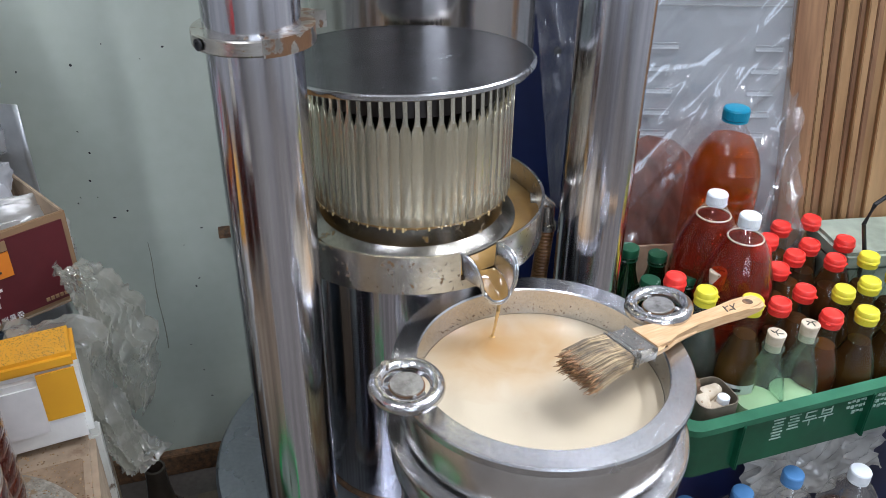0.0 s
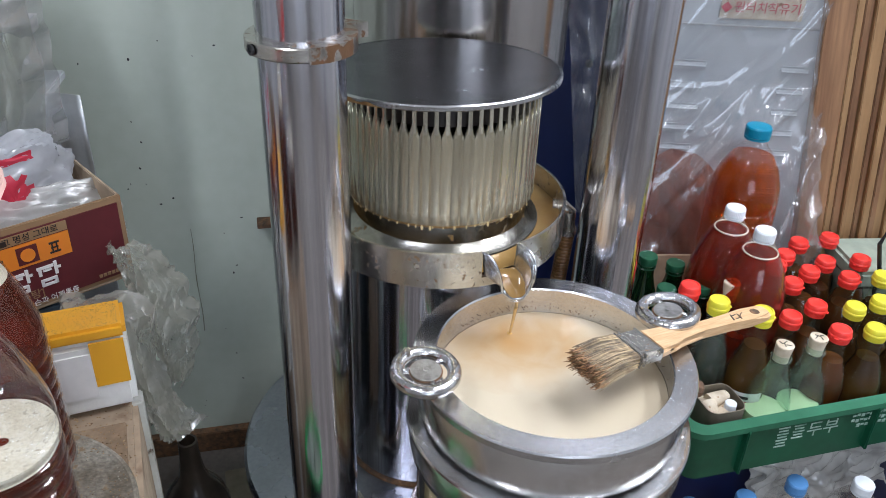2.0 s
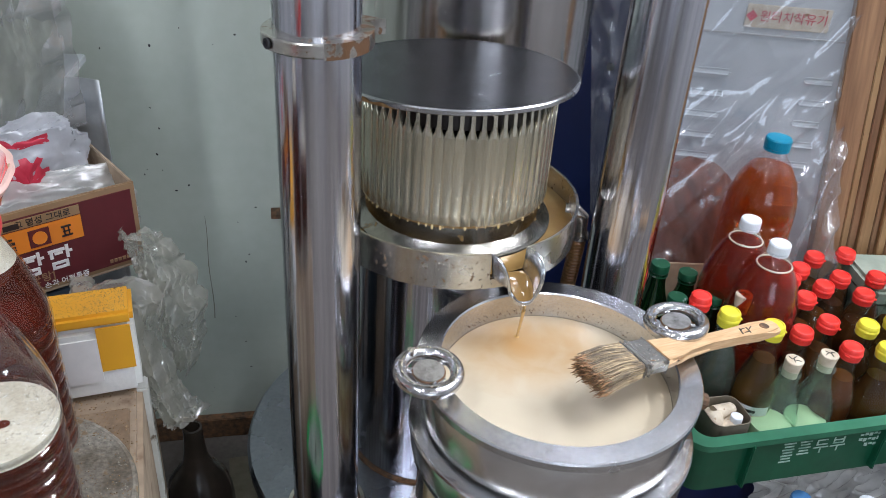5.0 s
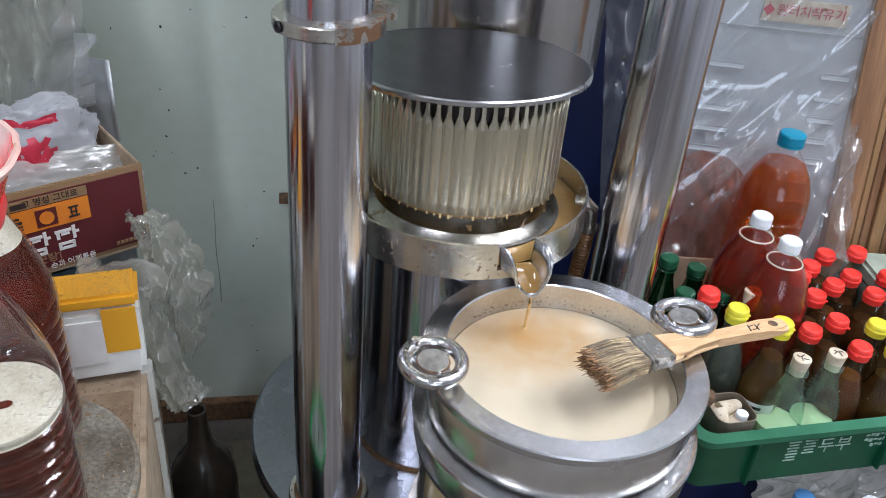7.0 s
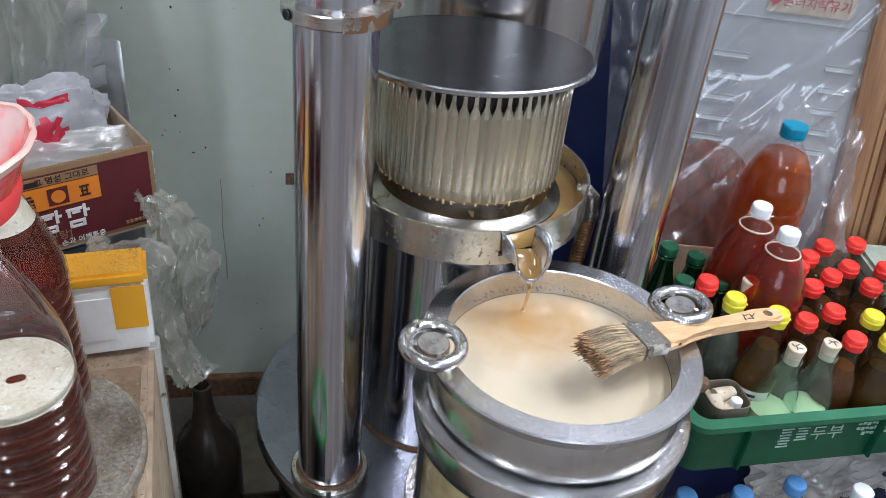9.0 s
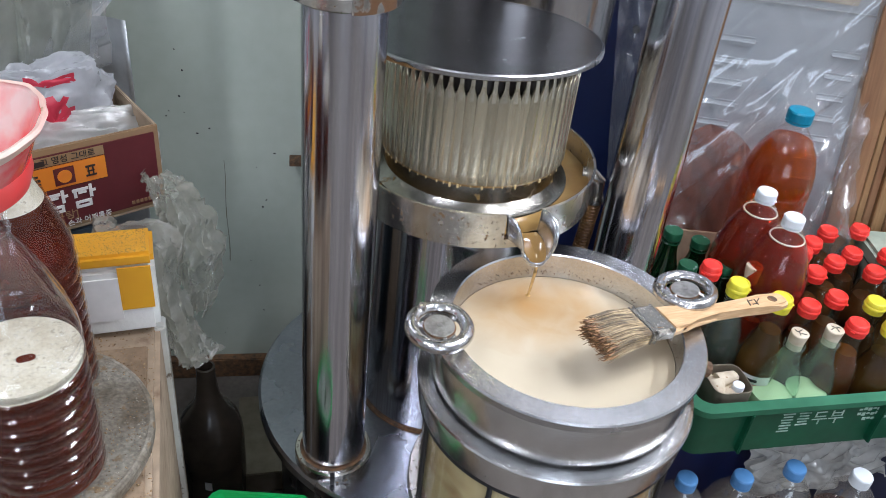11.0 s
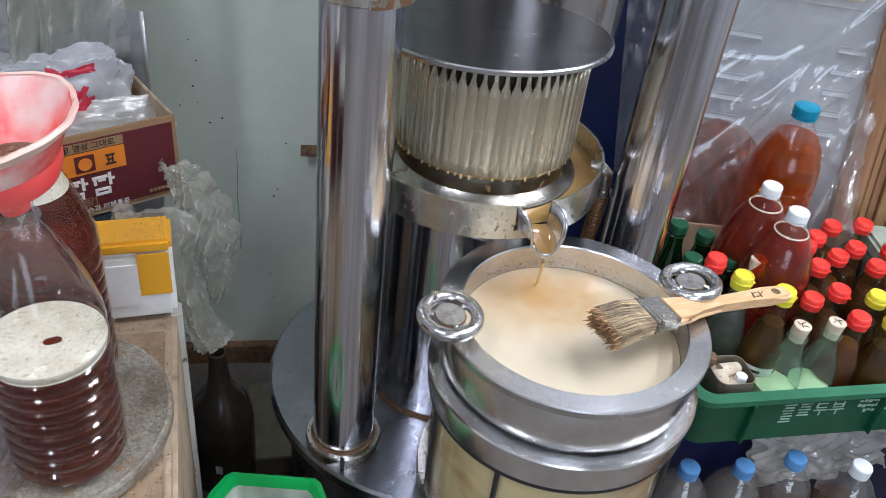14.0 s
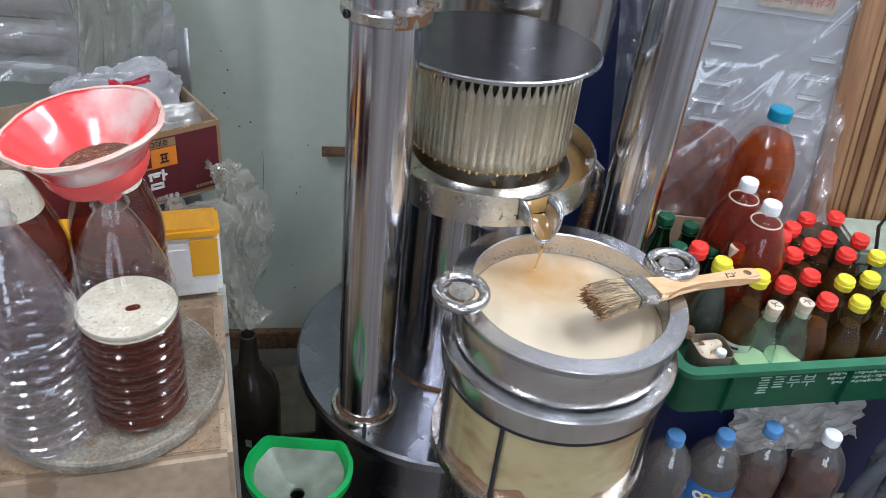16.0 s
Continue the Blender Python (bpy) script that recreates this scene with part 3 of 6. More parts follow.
def tray():
    """Round catch tray with a folded spout at the front."""
    t = thing("catch_tray", (CAX, CAY, 0), 0, "round stainless catch tray with a folded pouring spout", "tray")
    R, z0, z1 = 0.162, 0.905, 0.951
    a0, a1 = radians(-68.5), radians(-52.0)
    n = 120
    bm = bmesh.new()
    prof = [(R, z0), (R, z1), (R - 0.0035, z1), (R - 0.0035, z0 + 0.012), (0.10, z0 + 0.012), (0.10, z0)]
    rings = []
    for i in range(n + 1):
        a = a1 + (2 * math.pi - (a1 - a0)) * i / n
        rings.append([bm.verts.new((r * math.cos(a), r * math.sin(a), z)) for r, z in prof])
    for p, q in zip(rings, rings[1:]):
        for k in range(len(prof)):
            m = (k + 1) % len(prof)
            bm.faces.new((p[k], q[k], q[m], p[m]))
    part("rim", bm, STEEL_STAINED, t, "steel rim speckled with burnt oil")
    # floor of the mouth
    pie = [(0.10 * math.cos(a0), 0.10 * math.sin(a0))] + [(R * math.cos(a0 + (a1 - a0) * k / 6), R * math.sin(a0 + (a1 - a0) * k / 6)) for k in range(7)] + [(0.10 * math.cos(a1), 0.10 * math.sin(a1))]
    part("mouth_floor", prism(pie, z0, z0 + 0.012), STEEL_STAINED, t)
    # spout: a U of sheet metal that narrows and dips
    def spout(u, v):
        # u runs from the tray to the lip, v from the left edge to the right edge; three curves carry the sheet
        def bez(p, q, r, t):
            return (1 - t) ** 2 * Vector(p) + 2 * t * (1 - t) * Vector(q) + t * t * Vector(r)
        o = Vector((CAX, CAY, 0))
        left = bez((CAX + R * math.cos(a0), CAY + R * math.sin(a0), z1), (0.0375, 0.722, 0.952), (0.0440, 0.733, 0.908), u) - o
        low = bez((0.040, 0.757, z0 + 0.011), (0.054, 0.748, z0 + 0.008), (0.0610, 0.735, 0.892), u) - o
        right = bez((CAX + R * math.cos(a1), CAY + R * math.sin(a1), z1), (0.0830, 0.740, 0.956), (0.0790, 0.738, 0.922), u) - o
        c = 2 * v - 1
        side = left if c < 0 else right
        k = abs(c)
        p = low.lerp(side, k ** (0.30 + 0.45 * u))
        p.z = low.z + (side.z - low.z) * k ** (5.0 - 3.0 * u)
        return p
    bm = sheet(lambda u, v: spout(u, v), 14, 18)
    ob = part("spout", bm, STEEL_BRUSHED, t, "folded steel spout")
    sol = ob.modifiers.new("thick", "SOLIDIFY")
    sol.thickness, sol.offset = 0.003, 1.0
    part("spout_edge", tube([spout(k / 12, 0) for k in range(12)] + [spout(1, k / 24) for k in range(25)] + [spout(1 - k / 12, 1) for k in range(1, 13)], 0.0019, 8), STEEL_BRUSHED, t, "rolled bright edge of the spout")
    # raised dish on which the cage stands
    part("dish", lathe([(0, z0 + 0.014), (0.1275, z0 + 0.014), (0.1285, z0 + 0.016), (0.1275, z0 + 0.0185), (0.1215, z0 + 0.0205), (0.112, z0 + 0.030), (0.108, z0 + 0.053), (0, z0 + 0.053)], 96), DISH_STEEL, t, "sloping steel dish wet with oil")
    oil = lathe([(0.1270, z0 + 0.0168), (R - 0.0037, z0 + 0.0165)], 96)
    part("oil_pool", oil, RAW_OIL, t, "ring of fresh brown oil")
    part("oil_run", sheet(lambda u, v: spout(u, 0.20 + 0.60 * v) + Vector((0, -0.0015, 0.0052)), 14, 8), RAW_OIL, t, "oil running down the spout")
    return t


OIL_RUN = mat("dried_oil", (0.30, 0.17, 0.07), 0.25, 0.0, (0.16, 0.08, 0.03), 90, bump=0.2)
SLATS = 60
CAGE_R = 0.119
CAGE_Z0, CAGE_Z1 = 0.963, 1.086


def cage():
    c = thing("press_cage", (CAX, CAY, 0), 0, "round press cage of upright steel slats wet with oil", "press cage")
    part("core", lathe([(0, CAGE_Z0 + 0.002), (0.1135, CAGE_Z0 + 0.002), (0.1135, 1.064), (0, 1.064)], 64), DARK, c, "dark pressed sesame cake")
    part("bottom_ring", lathe([(0.106, CAGE_Z0 - 0.004), (0.117, CAGE_Z0 - 0.004), (0.1185, CAGE_Z0 - 0.001), (0.1185, CAGE_Z0 + 0.003), (0.106, CAGE_Z0 + 0.003)], 96), STEEL_STAINED, c, "oily bottom ring")
    half = math.pi / SLATS * CAGE_R
    levels = [(0, 0.998), (0.06, 0.998), (0.107, 0.994), (0.110, 0.92), (0.1155, 0.64), (0.1195, 0.46), (0.123, 0.40)]
    bm = bmesh.new()
    rows = []
    for z, k in levels:
        w = half * k
        rows.append([bm.verts.new((CAGE_R + d, s * w, CAGE_Z0 + z)) for s, d in ((-1, -0.004), (-1, -0.0004), (-0.94, -0.00014), (0, 0.0), (0.94, -0.00014), (1, -0.0004), (1, -0.004))])
    for p, q in zip(rows, rows[1:]):
        for k in range(6):
            bm.faces.new((p[k], p[k + 1], q[k + 1], q[k]))
    bm.faces.new(rows[0])
    bm.faces.new(rows[-1])
    first = part("slat", bm, SLAT_STEEL, c, angle=40)
    for i in range(1, SLATS):
        o = new("slat", first.data)
        o.parent = c
        a = 2 * math.pi * i / SLATS
        twist = pose(CAGE_R, 0, 0, 0, 0, rnd.gauss(0, 1.9)) @ pose(-CAGE_R + rnd.uniform(-0.0003, 0.0003), 0, 0)
        o.matrix_basis = pose(0, 0, 0, 0, 0, math.degrees(a)) @ twist
    # beads of oil along the lower edge
    bead = lathe([(0, -0.0042), (0.0012, -0.0035), (0.0017, -0.0015), (0.0014, 0.001), (0, 0.002)], 10)
    b0 = part("oil_bead", bead, OIL_BEAD, c, "bead of oil")
    b0.location = (CAGE_R * math.cos(-1.6), CAGE_R * math.sin(-1.6), CAGE_Z0 - 0.002)
    for i in range(24):
        a = -2.6 + i * 0.095 + rnd.uniform(-0.045, 0.045)
        o = new("oil_bead", b0.data)
        o.parent = c
        s = rnd.choice((0.4, 0.5, 0.6, 0.7, 0.9)) * rnd.uniform(0.85, 1.1)
        o.matrix_basis = Matrix.Translation((CAGE_R * math.cos(a), CAGE_R * math.sin(a), CAGE_Z0 - 0.002)) @ Matrix.Diagonal((s, s, s * rnd.uniform(0.8, 1.3), 1))
    return c


def lid():
    """The follower disc on top of the cage; it sinks slowly as the cake is pressed."""
    d = thing("follower_disc", (-0.045, AY, 1.105), 0, "round scuffed steel disc lying on the press cage", "disc")
    part("plate", lathe([(0, 0), (0.146, 0), (0.1475, 0.0015), (0.1475, 0.0055), (0.146, 0.007), (0, 0.007)], 128), LID_STEEL, d)
    part("edge", lathe([(0.1472, 0.0008), (0.1486, 0.0016), (0.1488, 0.0058), (0.1474, 0.0073), (0.1452, 0.0074)], 128), STEEL_BRUSHED, d, "bright worn edge")
    part("edge_stain", sheet(lambda u, v: ((0.1491 + 0.0002 * v) * math.cos(radians(200 + 52 * u)), (0.1491 + 0.0002 * v) * math.sin(radians(200 + 52 * u)), 0.0006 + (0.0042 + 0.0018 * math.sin(31 * u)) * v * math.sin(math.pi * u) ** 0.5), 40, 3), OIL_RUN, d, "brown oil dried along the edge")
    bm = bmesh.new()
    fr = CAGE_R - 0.0012
    w = math.pi / SLATS * fr * 0.38
    rows = [[bm.verts.new((fr + q, s * w * k, z)) for s, q in ((-1, -0.002), (-1, 0), (0, 0.0004), (1, 0), (1, -0.002))] for z, k in ((0.001, 1.25), (-0.004, 1.0), (-0.036, 1.0))]
    for p, q in zip(rows, rows[1:]):
        for k in range(4):
            bm.faces.new((p[k], p[k + 1], q[k + 1], q[k]))
    centre = Matrix.Translation((CAX + 0.048, CAY - AY, 0))
    first = part("finger", bm, SLAT_STEEL, d, angle=60)
    first.matrix_basis = centre
    for i in range(1, SLATS):
        o = new("finger", first.data)
        o.parent = d
        o.matrix_basis = centre @ pose(0, 0, 0, 0, 0, 360 * i / SLATS)
    # dark cylinder added under the disc, so the gaps between fingers look shaded
    part("hub", lathe([(0.108, -0.03), (0.108, 0.001)], 64, CAX + 0.048, CAY - AY), DARK, d, "added dark cylinder that shades the gaps between the fingers")
    return d


the_press = press()
the_tray = tray()
the_cage = cage()
the_lid = lid()

# ---- collecting tank ----
PX, PY, PZ = 0.105, 0.679, 0.862


SEDIMENT_BROWN = mat("brown_sediment", (0.40, 0.23, 0.12), 0.4, 0.0, (0.26, 0.12, 0.06), 14, fine=(50, 0.3), coat=0.3)


BAND_STEEL = mat("rolled_band_steel", (0.74, 0.735, 0.73), 0.22, 1.0, (0.60, 0.59, 0.58), 8, (1, 1, 0.3), 0.08, 120, (140, 0.25), (120, 0.72, (0.20, 0.13, 0.07)), 0.05, aniso=0.45)


def handwheel(name, x, y, z, yaw, tip=0):
    w = thing(name, (x, y, z), yaw, "chrome spoked clamp handwheel with worn plating", "handwheel", "tank handwheels")
    w.matrix_basis = pose(x, y, z, tip, 0, yaw)
    part("wheel_rim", torus(0.0300, 0.0076, 56, 16, 0, None), CHROME, w, "thick chrome rim")
    part("hub", lathe([(0, 0.0030), (0.0160, 0.0030), (0.0164, 0.0025), (0.0164, -0.003), (0.010, -0.008), (0.007, -0.02), (0, -0.02)], 32), CAST, w, "dull cast hub", angle=25)
    part("hub_bolt", lathe([(0, 0.0042), (0.0028, 0.0042), (0.003, 0.0038), (0.003, 0.003)], 12), CAST, w)
    part("grime", torus(0.0168, 0.0012, 32, 6, 0.0005), RUST, w)
    part("crank_pin", tube([(-0.010, 0.026, 0.003), (-0.010, 0.0265, 0.0115)], 0.0042, 14), CHROME, w, "small threaded pin boss")
    for k in range(3):
        a = 2 * math.pi / 3 * k + 0.5
        part("spoke", tube([(0.013 * math.cos(a), 0.013 * math.sin(a), -0.002), (0.022 * math.cos(a), 0.022 * math.sin(a), -0.0030), (0.029 * math.cos(a), 0.029 * math.sin(a), -0.001)], 0.005, 10, None, [0.0045, 0.0042, 0.0058]), CHROME, w)
    return w


def tank():
    t = thing("settling_tank", (PX, PY, 0), 0, "round steel-rimmed settling tank full of creamy sesame oil", "tank")
    z = PZ
    bowl = [(0.157, z - 0.010), (0.1575, z - 0.002), (0.156, z), (0.1325, z), (0.131, z - 0.002), (0.1305, z - 0.070), (0.128, z - 0.075), (0, z - 0.075),
            (0, z - 0.078), (0.130, z - 0.078), (0.1345, z - 0.070), (0.1345, z - 0.012), (0.150, z - 0.011), (0.157, z - 0.010)]
    part("bowl", lathe(bowl, 128), STEEL_BRUSHED, t, "flanged steel bowl")
    part("bowl_skirt", lathe([(0.1352, z - 0.0105), (0.1500, z - 0.0115), (0.1512, z - 0.014), (0.1508, z - 0.060), (0.1485, z - 0.069), (0.1460, z - 0.072), (0.135, z - 0.073)], 128), BAND_STEEL, t, "upright steel skirt")
    part("tank_flange", lathe([(0.128, 0.784), (0.162, 0.783), (0.1635, 0.781), (0.1635, 0.776), (0.1610, 0.774), (0.1602, 0.746), (0.1590, 0.742), (0.130, 0.742)], 128), BAND_STEEL, t, "dented steel flange band")
    part("gasket", lathe([(0.150, 0.7415), (0.1580, 0.7415), (0.1582, 0.7355), (0.150, 0.7355)], 96), BLACK, t, "black gasket")
    part("tank_wall", lathe([(0.1500, 0.742), (0.1500, 0.592)], 96), TANK_CLEAR, t, "clear tank wall")
    part("settled_oil", lathe([(0, 0.739), (0.1475, 0.739), (0.1475, 0.594), (0, 0.594)], 96), OIL_CURTAIN, t, "cloudy oil with brown sediment")
    part("sediment", sheet(lambda u, v: (0.1482 * math.cos(2 * math.pi * u), 0.1482 * math.sin(2 * math.pi * u), 0.594 + v * (0.016 + 0.022 * max(0, noise.noise(Vector((3 * math.cos(2 * math.pi * u), 3 * math.sin(2 * math.pi * u), 4)))) + 0.008 * noise.noise(Vector((11 * math.cos(2 * math.pi * u), 11 * math.sin(2 * math.pi * u), 1))))), 160, 6), SEDIMENT_BROWN, t, "brown sediment at the tank bottom")
    part("foot_ring", lathe([(0.146, 0.594), (0.160, 0.594), (0.1615, 0.591), (0.1615, 0.578), (0.160, 0.575), (0.10, 0.575)], 128), STEEL_STAINED, t, "steel foot ring")
    part("stand", lathe([(0, 0.575), (0.135, 0.575), (0.135, FLOOR), (0, FLOOR)], 48), STEEL_STAINED, t, "plain steel stand")
    for a in (-112, -20, 60, 150, 205):
        x, y = math.cos(radians(a)), math.sin(radians(a))
        part("tie_rod", tube([(0.1535 * x, 0.1535 * y, 0.744), (0.1535 * x, 0.1535 * y, 0.592)], 0.0033, 8), BLACK, t, "dark tie rod")
    part("liquid", lathe([(0, z - 0.035), (0.1303, z - 0.035), (0.1303, z - 0.0745), (0, z - 0.0745)], 96), CREAM, t, "creamy pale fresh oil")
    part("film_scrap", sheet(lambda u, v: ((0.1485 + 0.010 * v + 0.005 * noise.noise(Vector((u * 30, v * 3, 2)))) * math.cos(radians(-150 + 140 * u)), (0.1485 + 0.010 * v + 0.005 * noise.noise(Vector((u * 30, v * 3, 2)))) * math.sin(radians(-150 + 140 * u)), 0.783 + (0.0015 + 0.020 * max(0, u - 0.75) * 4) * (0.4 + abs(noise.noise(Vector((u * 22, v * 2, 6))))) * (1 - 0.6 * v) + 0.002), 90, 5), SHEET, t, "crumpled strip of clear film in the joint")
    rim = random.Random(8)
    bm = bmesh.new()
    for i in range(110):
        a, s = radians(rim.gauss(95, 42)), rim.uniform(0.0003, 0.0009)
        block((s * 1.6, s, s), (0.1298 * math.cos(a), 0.1298 * math.sin(a), z - 0.031 + abs(rim.gauss(0, 0.005))), 0, bm, pose(0, 0, 0, rim.uniform(0, 90), 0, rim.uniform(0, 180)))
    part("residue", bm, RUST, t, "brown specks dried on the bowl wall", smooth=False)["kind"] = "stuff"
    part("drain_stub", tube([(0.150, 0.02, 0.815), (0.176, 0.025, 0.806)], 0.010, 12), RUST, t, "short dark drain stub")
    return t


def add_swirl(m, at, radius, color):
    """Brown oil clouding out from where the thread lands."""
    N, L = m.node_tree.nodes, m.node_tree.links
    b = N["Principled BSDF"]
    old = b.inputs["Base Color"].links[0].from_socket
    tc, mp, gr, nz, ad, mx = (N.new("ShaderNode" + k) for k in ("TexCoord", "Mapping", "TexGradient", "TexNoise", "MixRGB", "Mix"))
    mp.vector_type = "TEXTURE"
    mp.inputs["Location"].default_value, mp.inputs["Scale"].default_value = at, radius
    gr.gradient_type = "SPHERICAL"
    nz.inputs["Scale"].default_value, nz.inputs["Detail"].default_value, nz.inputs["Distortion"].default_value = 22, 3, 0.6
    ad.blend_type, ad.inputs[0].default_value = "LINEAR_LIGHT", 0.05
    L.new(tc.outputs["Object"], ad.inputs[1])
    L.new(tc.outputs["Object"], nz.inputs["Vector"])
    L.new(nz.outputs["Color"], ad.inputs[2])
    L.new(ad.outputs[0], mp.inputs["Vector"])
    L.new(mp.outputs[0], gr.inputs["Vector"])
    mx.data_type = "RGBA"
    L.new(gr.outputs["Fac"], mx.inputs[0])
    L.new(old, mx.inputs[6])
    mx.inputs[7].default_value = (*color, 1)
    L.new(mx.outputs[2], b.inputs["Base Color"])


add_swirl(CREAM, (-0.038, 0.072, 0.827), (0.135, 0.105, 0.12), (0.47, 0.26, 0.09))
tank()
handwheel("handwheel", -0.033, 0.608, PZ + 0.021, 30, 4)
handwheel("handwheel", 0.239, 0.748, PZ + 0.020, 75, -6)


def stream():
    """The falling thread of oil, in rigid pieces that sway a little."""
    s = thing("oil_stream", (0.062, 0.747, 0.890), 0, "thin thread of golden oil falling into the tank", "oil stream")
    pts = [(0.001, 0.004, 0.004), (0.001, -0.003, -0.001), (0.0005, -0.002, -0.014), (-0.001, 0.006, -0.04), (-0.0025, 0.015, -0.0632)]
    part("thread", tube(pts, 0.002, 10, radii=[0.0042, 0.0034, 0.0022, 0.0016, 0.0015]), OIL_THREAD, s)
    part("splash", lathe([(0, -0.0612), (0.0018, -0.0614), (0.0034, -0.0628)], 20, -0.0025, 0.015), OIL_THREAD, s, "small swelling where the thread lands")
    return s


the_stream = stream()


def brush():
    b = thing("paint_brush", (0.245, 0.706, PZ + 0.019), 0, "flat paint brush with wooden handle resting on the tank rim", "brush")
    b.matrix_basis = pose(0.207, 0.683, PZ + 0.019, 0, 6, 34) @ Matrix.Diagonal((1.13, 0.95, 1.0, 1))
    # local x runs from the bristles (negative) to the handle's end
    outline = [(0.0, 0.0235), (0.010, 0.022), (0.022, 0.014), (0.036, 0.0095), (0.07, 0.0085), (0.11, 0.0095), (0.140, 0.012), (0.160, 0.0135), (0.170, 0.011), (0.174, 0.005)]
    poly = outline + [(x, -y) for x, y in outline[::-1]]
    bm = prism(poly, -0.006, 0.006)
    bmesh.ops.bevel(bm, geom=[e for e in bm.edges if abs(e.verts[0].co.z - e.verts[1].co.z) < 1e-6], offset=0.0035, segments=3, affect="EDGES")
    hd = part("handle", bm, HANDLE_WOOD, b, "varnished pale wood handle")
    part("hanging_hole", lathe([(0, 0.0064), (0.0055, 0.0064), (0.0062, 0.0058), (0.0055, 0.0052), (0, 0.0052)], 24, 0.153, 0), RUST, hd, "dark hanging hole")
    mk = bmesh.new()
    for x, y, w, d, r in ((0.118, 0.000, 0.012, 0.0014, 70), (0.122, 0.003, 0.008, 0.0012, 10), (0.128, -0.001, 0.011, 0.0013, 80), (0.133, 0.002, 0.008, 0.0012, 35), (0.124, -0.004, 0.008, 0.0012, 0)):
        block((w, d, 0.0006), (x, y, 0.0062), 0, mk, pose(0, 0, 0, 0, 0, r))
    part("pen_mark", mk, INK, hd, "black pen strokes")
    fer = part("ferrule", block((0.034, 0.050, 0.0165), (-0.015, 0, 0), 0.004), STEEL_STAINED, b, "dull metal ferrule")
    for x in (-0.029, -0.023, -0.002):
        part("ferrule_bead", block((0.002, 0.0505, 0.0172), (x, 0, 0), 0.0008), CAST, fer)
    for x, y in ((-0.017, 0.013), (-0.017, -0.013), (-0.009, 0)):
        part("nail", lathe([(0, 0.0094), (0.0013, 0.0092), (0.0017, 0.008)], 10, x, y), CAST, fer)
    bm = bmesh.new()
    for i in range(1500):
        y, z = rnd.uniform(-0.0235, 0.0235), rnd.uniform(-0.0075, 0.0075)
        ln = rnd.uniform(0.040, 0.050)
        y1, z1 = y * 1.10 + rnd.gauss(0, 0.0014), z * 1.4 - 0.008 + rnd.gauss(0, 0.0016)
        pts = [(-0.030, y, z), (-0.030 - ln * 0.5, (y + y1) / 2 + rnd.gauss(0, 0.0005), (z + z1) / 2 + 0.003), (-0.030 - ln, y1, z1)]
        tube(pts, 0.0004, 4, bm, [0.00055, 0.0005, 0.0003])
    part("bristles", bm, BRISTLE, b, "stiff oil-soaked bristles", recalc=False)["kind"] = "stuff"
    bm = bmesh.new()
    for i in range(900):
        y, z = rnd.uniform(-0.0258, 0.0258), rnd.uniform(-0.0105, 0.0105) - 0.0075
        x = -0.030 - rnd.uniform(0.034, 0.043)
        tube([(x, y, z), (x - rnd.uniform(0.006, 0.013), y + rnd.gauss(0, 0.0016), z + rnd.gauss(-0.001, 0.0016))], 0.0004, 4, bm, [0.0006, 0.0004])
    part("bristle_end", bm, BRISTLE_TIP, b, "brown bristle tips", recalc=False)["kind"] = "stuff"
    return b


brush()

# ---- bottles ----
def ribbed(prof, z0, z1, step, depth):
    """Cut ring grooves into the straight run of a bottle profile."""
    out = []
    for (r, z), (r2, zb) in zip(prof, prof[1:]):
        out.append((r, z))
        if abs(z - z0) < 1e-6 and abs(zb - z1) < 1e-6:
            n = int((z1 - z0) / step)
            for i in range(n):
                b = z0 + step * i
                out += [(r - depth * 0.25, b + step * 0.10), (r, b + step * 0.40), (r - depth * 0.25, b + step * 0.70), (r - depth, b + step * 0.80), (r - depth, b + step * 0.90)]
    out.append(prof[-1])
    return out


PET_PROF = [(0, 0.004), (0.030, 0.0), (0.044, 0.003), (0.049, 0.012), (0.049, 0.165), (0.0475, 0.169), (0.0488, 0.173), (0.0480, 0.182), (0.0425, 0.206), (0.0325, 0.238), (0.0215, 0.267), (0.0145, 0.280),
            (0.0135, 0.284), (0.0165, 0.286), (0.0165, 0.288), (0.0135, 0.290), (0.0132, 0.300), (0.0142, 0.301), (0.0132, 0.303), (0.0132, 0.309)]


def inner(prof, k=0.0012, z0=None, z1=None):
    """The filling inside a bottle profile, from z0 up to the level z1, with flat ends."""
    def radius(z):
        for (r, a), (r2, b) in zip(prof, prof[1:]):
            if a <= z <= b and b > a:
                return r + (r2 - r) * (z - a) / (b - a)
        return prof[-1][0]
    zs = sorted({z for r, z in prof if z0 < z < z1} | {z0, z1})
    rows = [(max(0.002, radius(z) - k), z) for z in zs]
    return [(0, z0)] + rows + [(0, z1)]


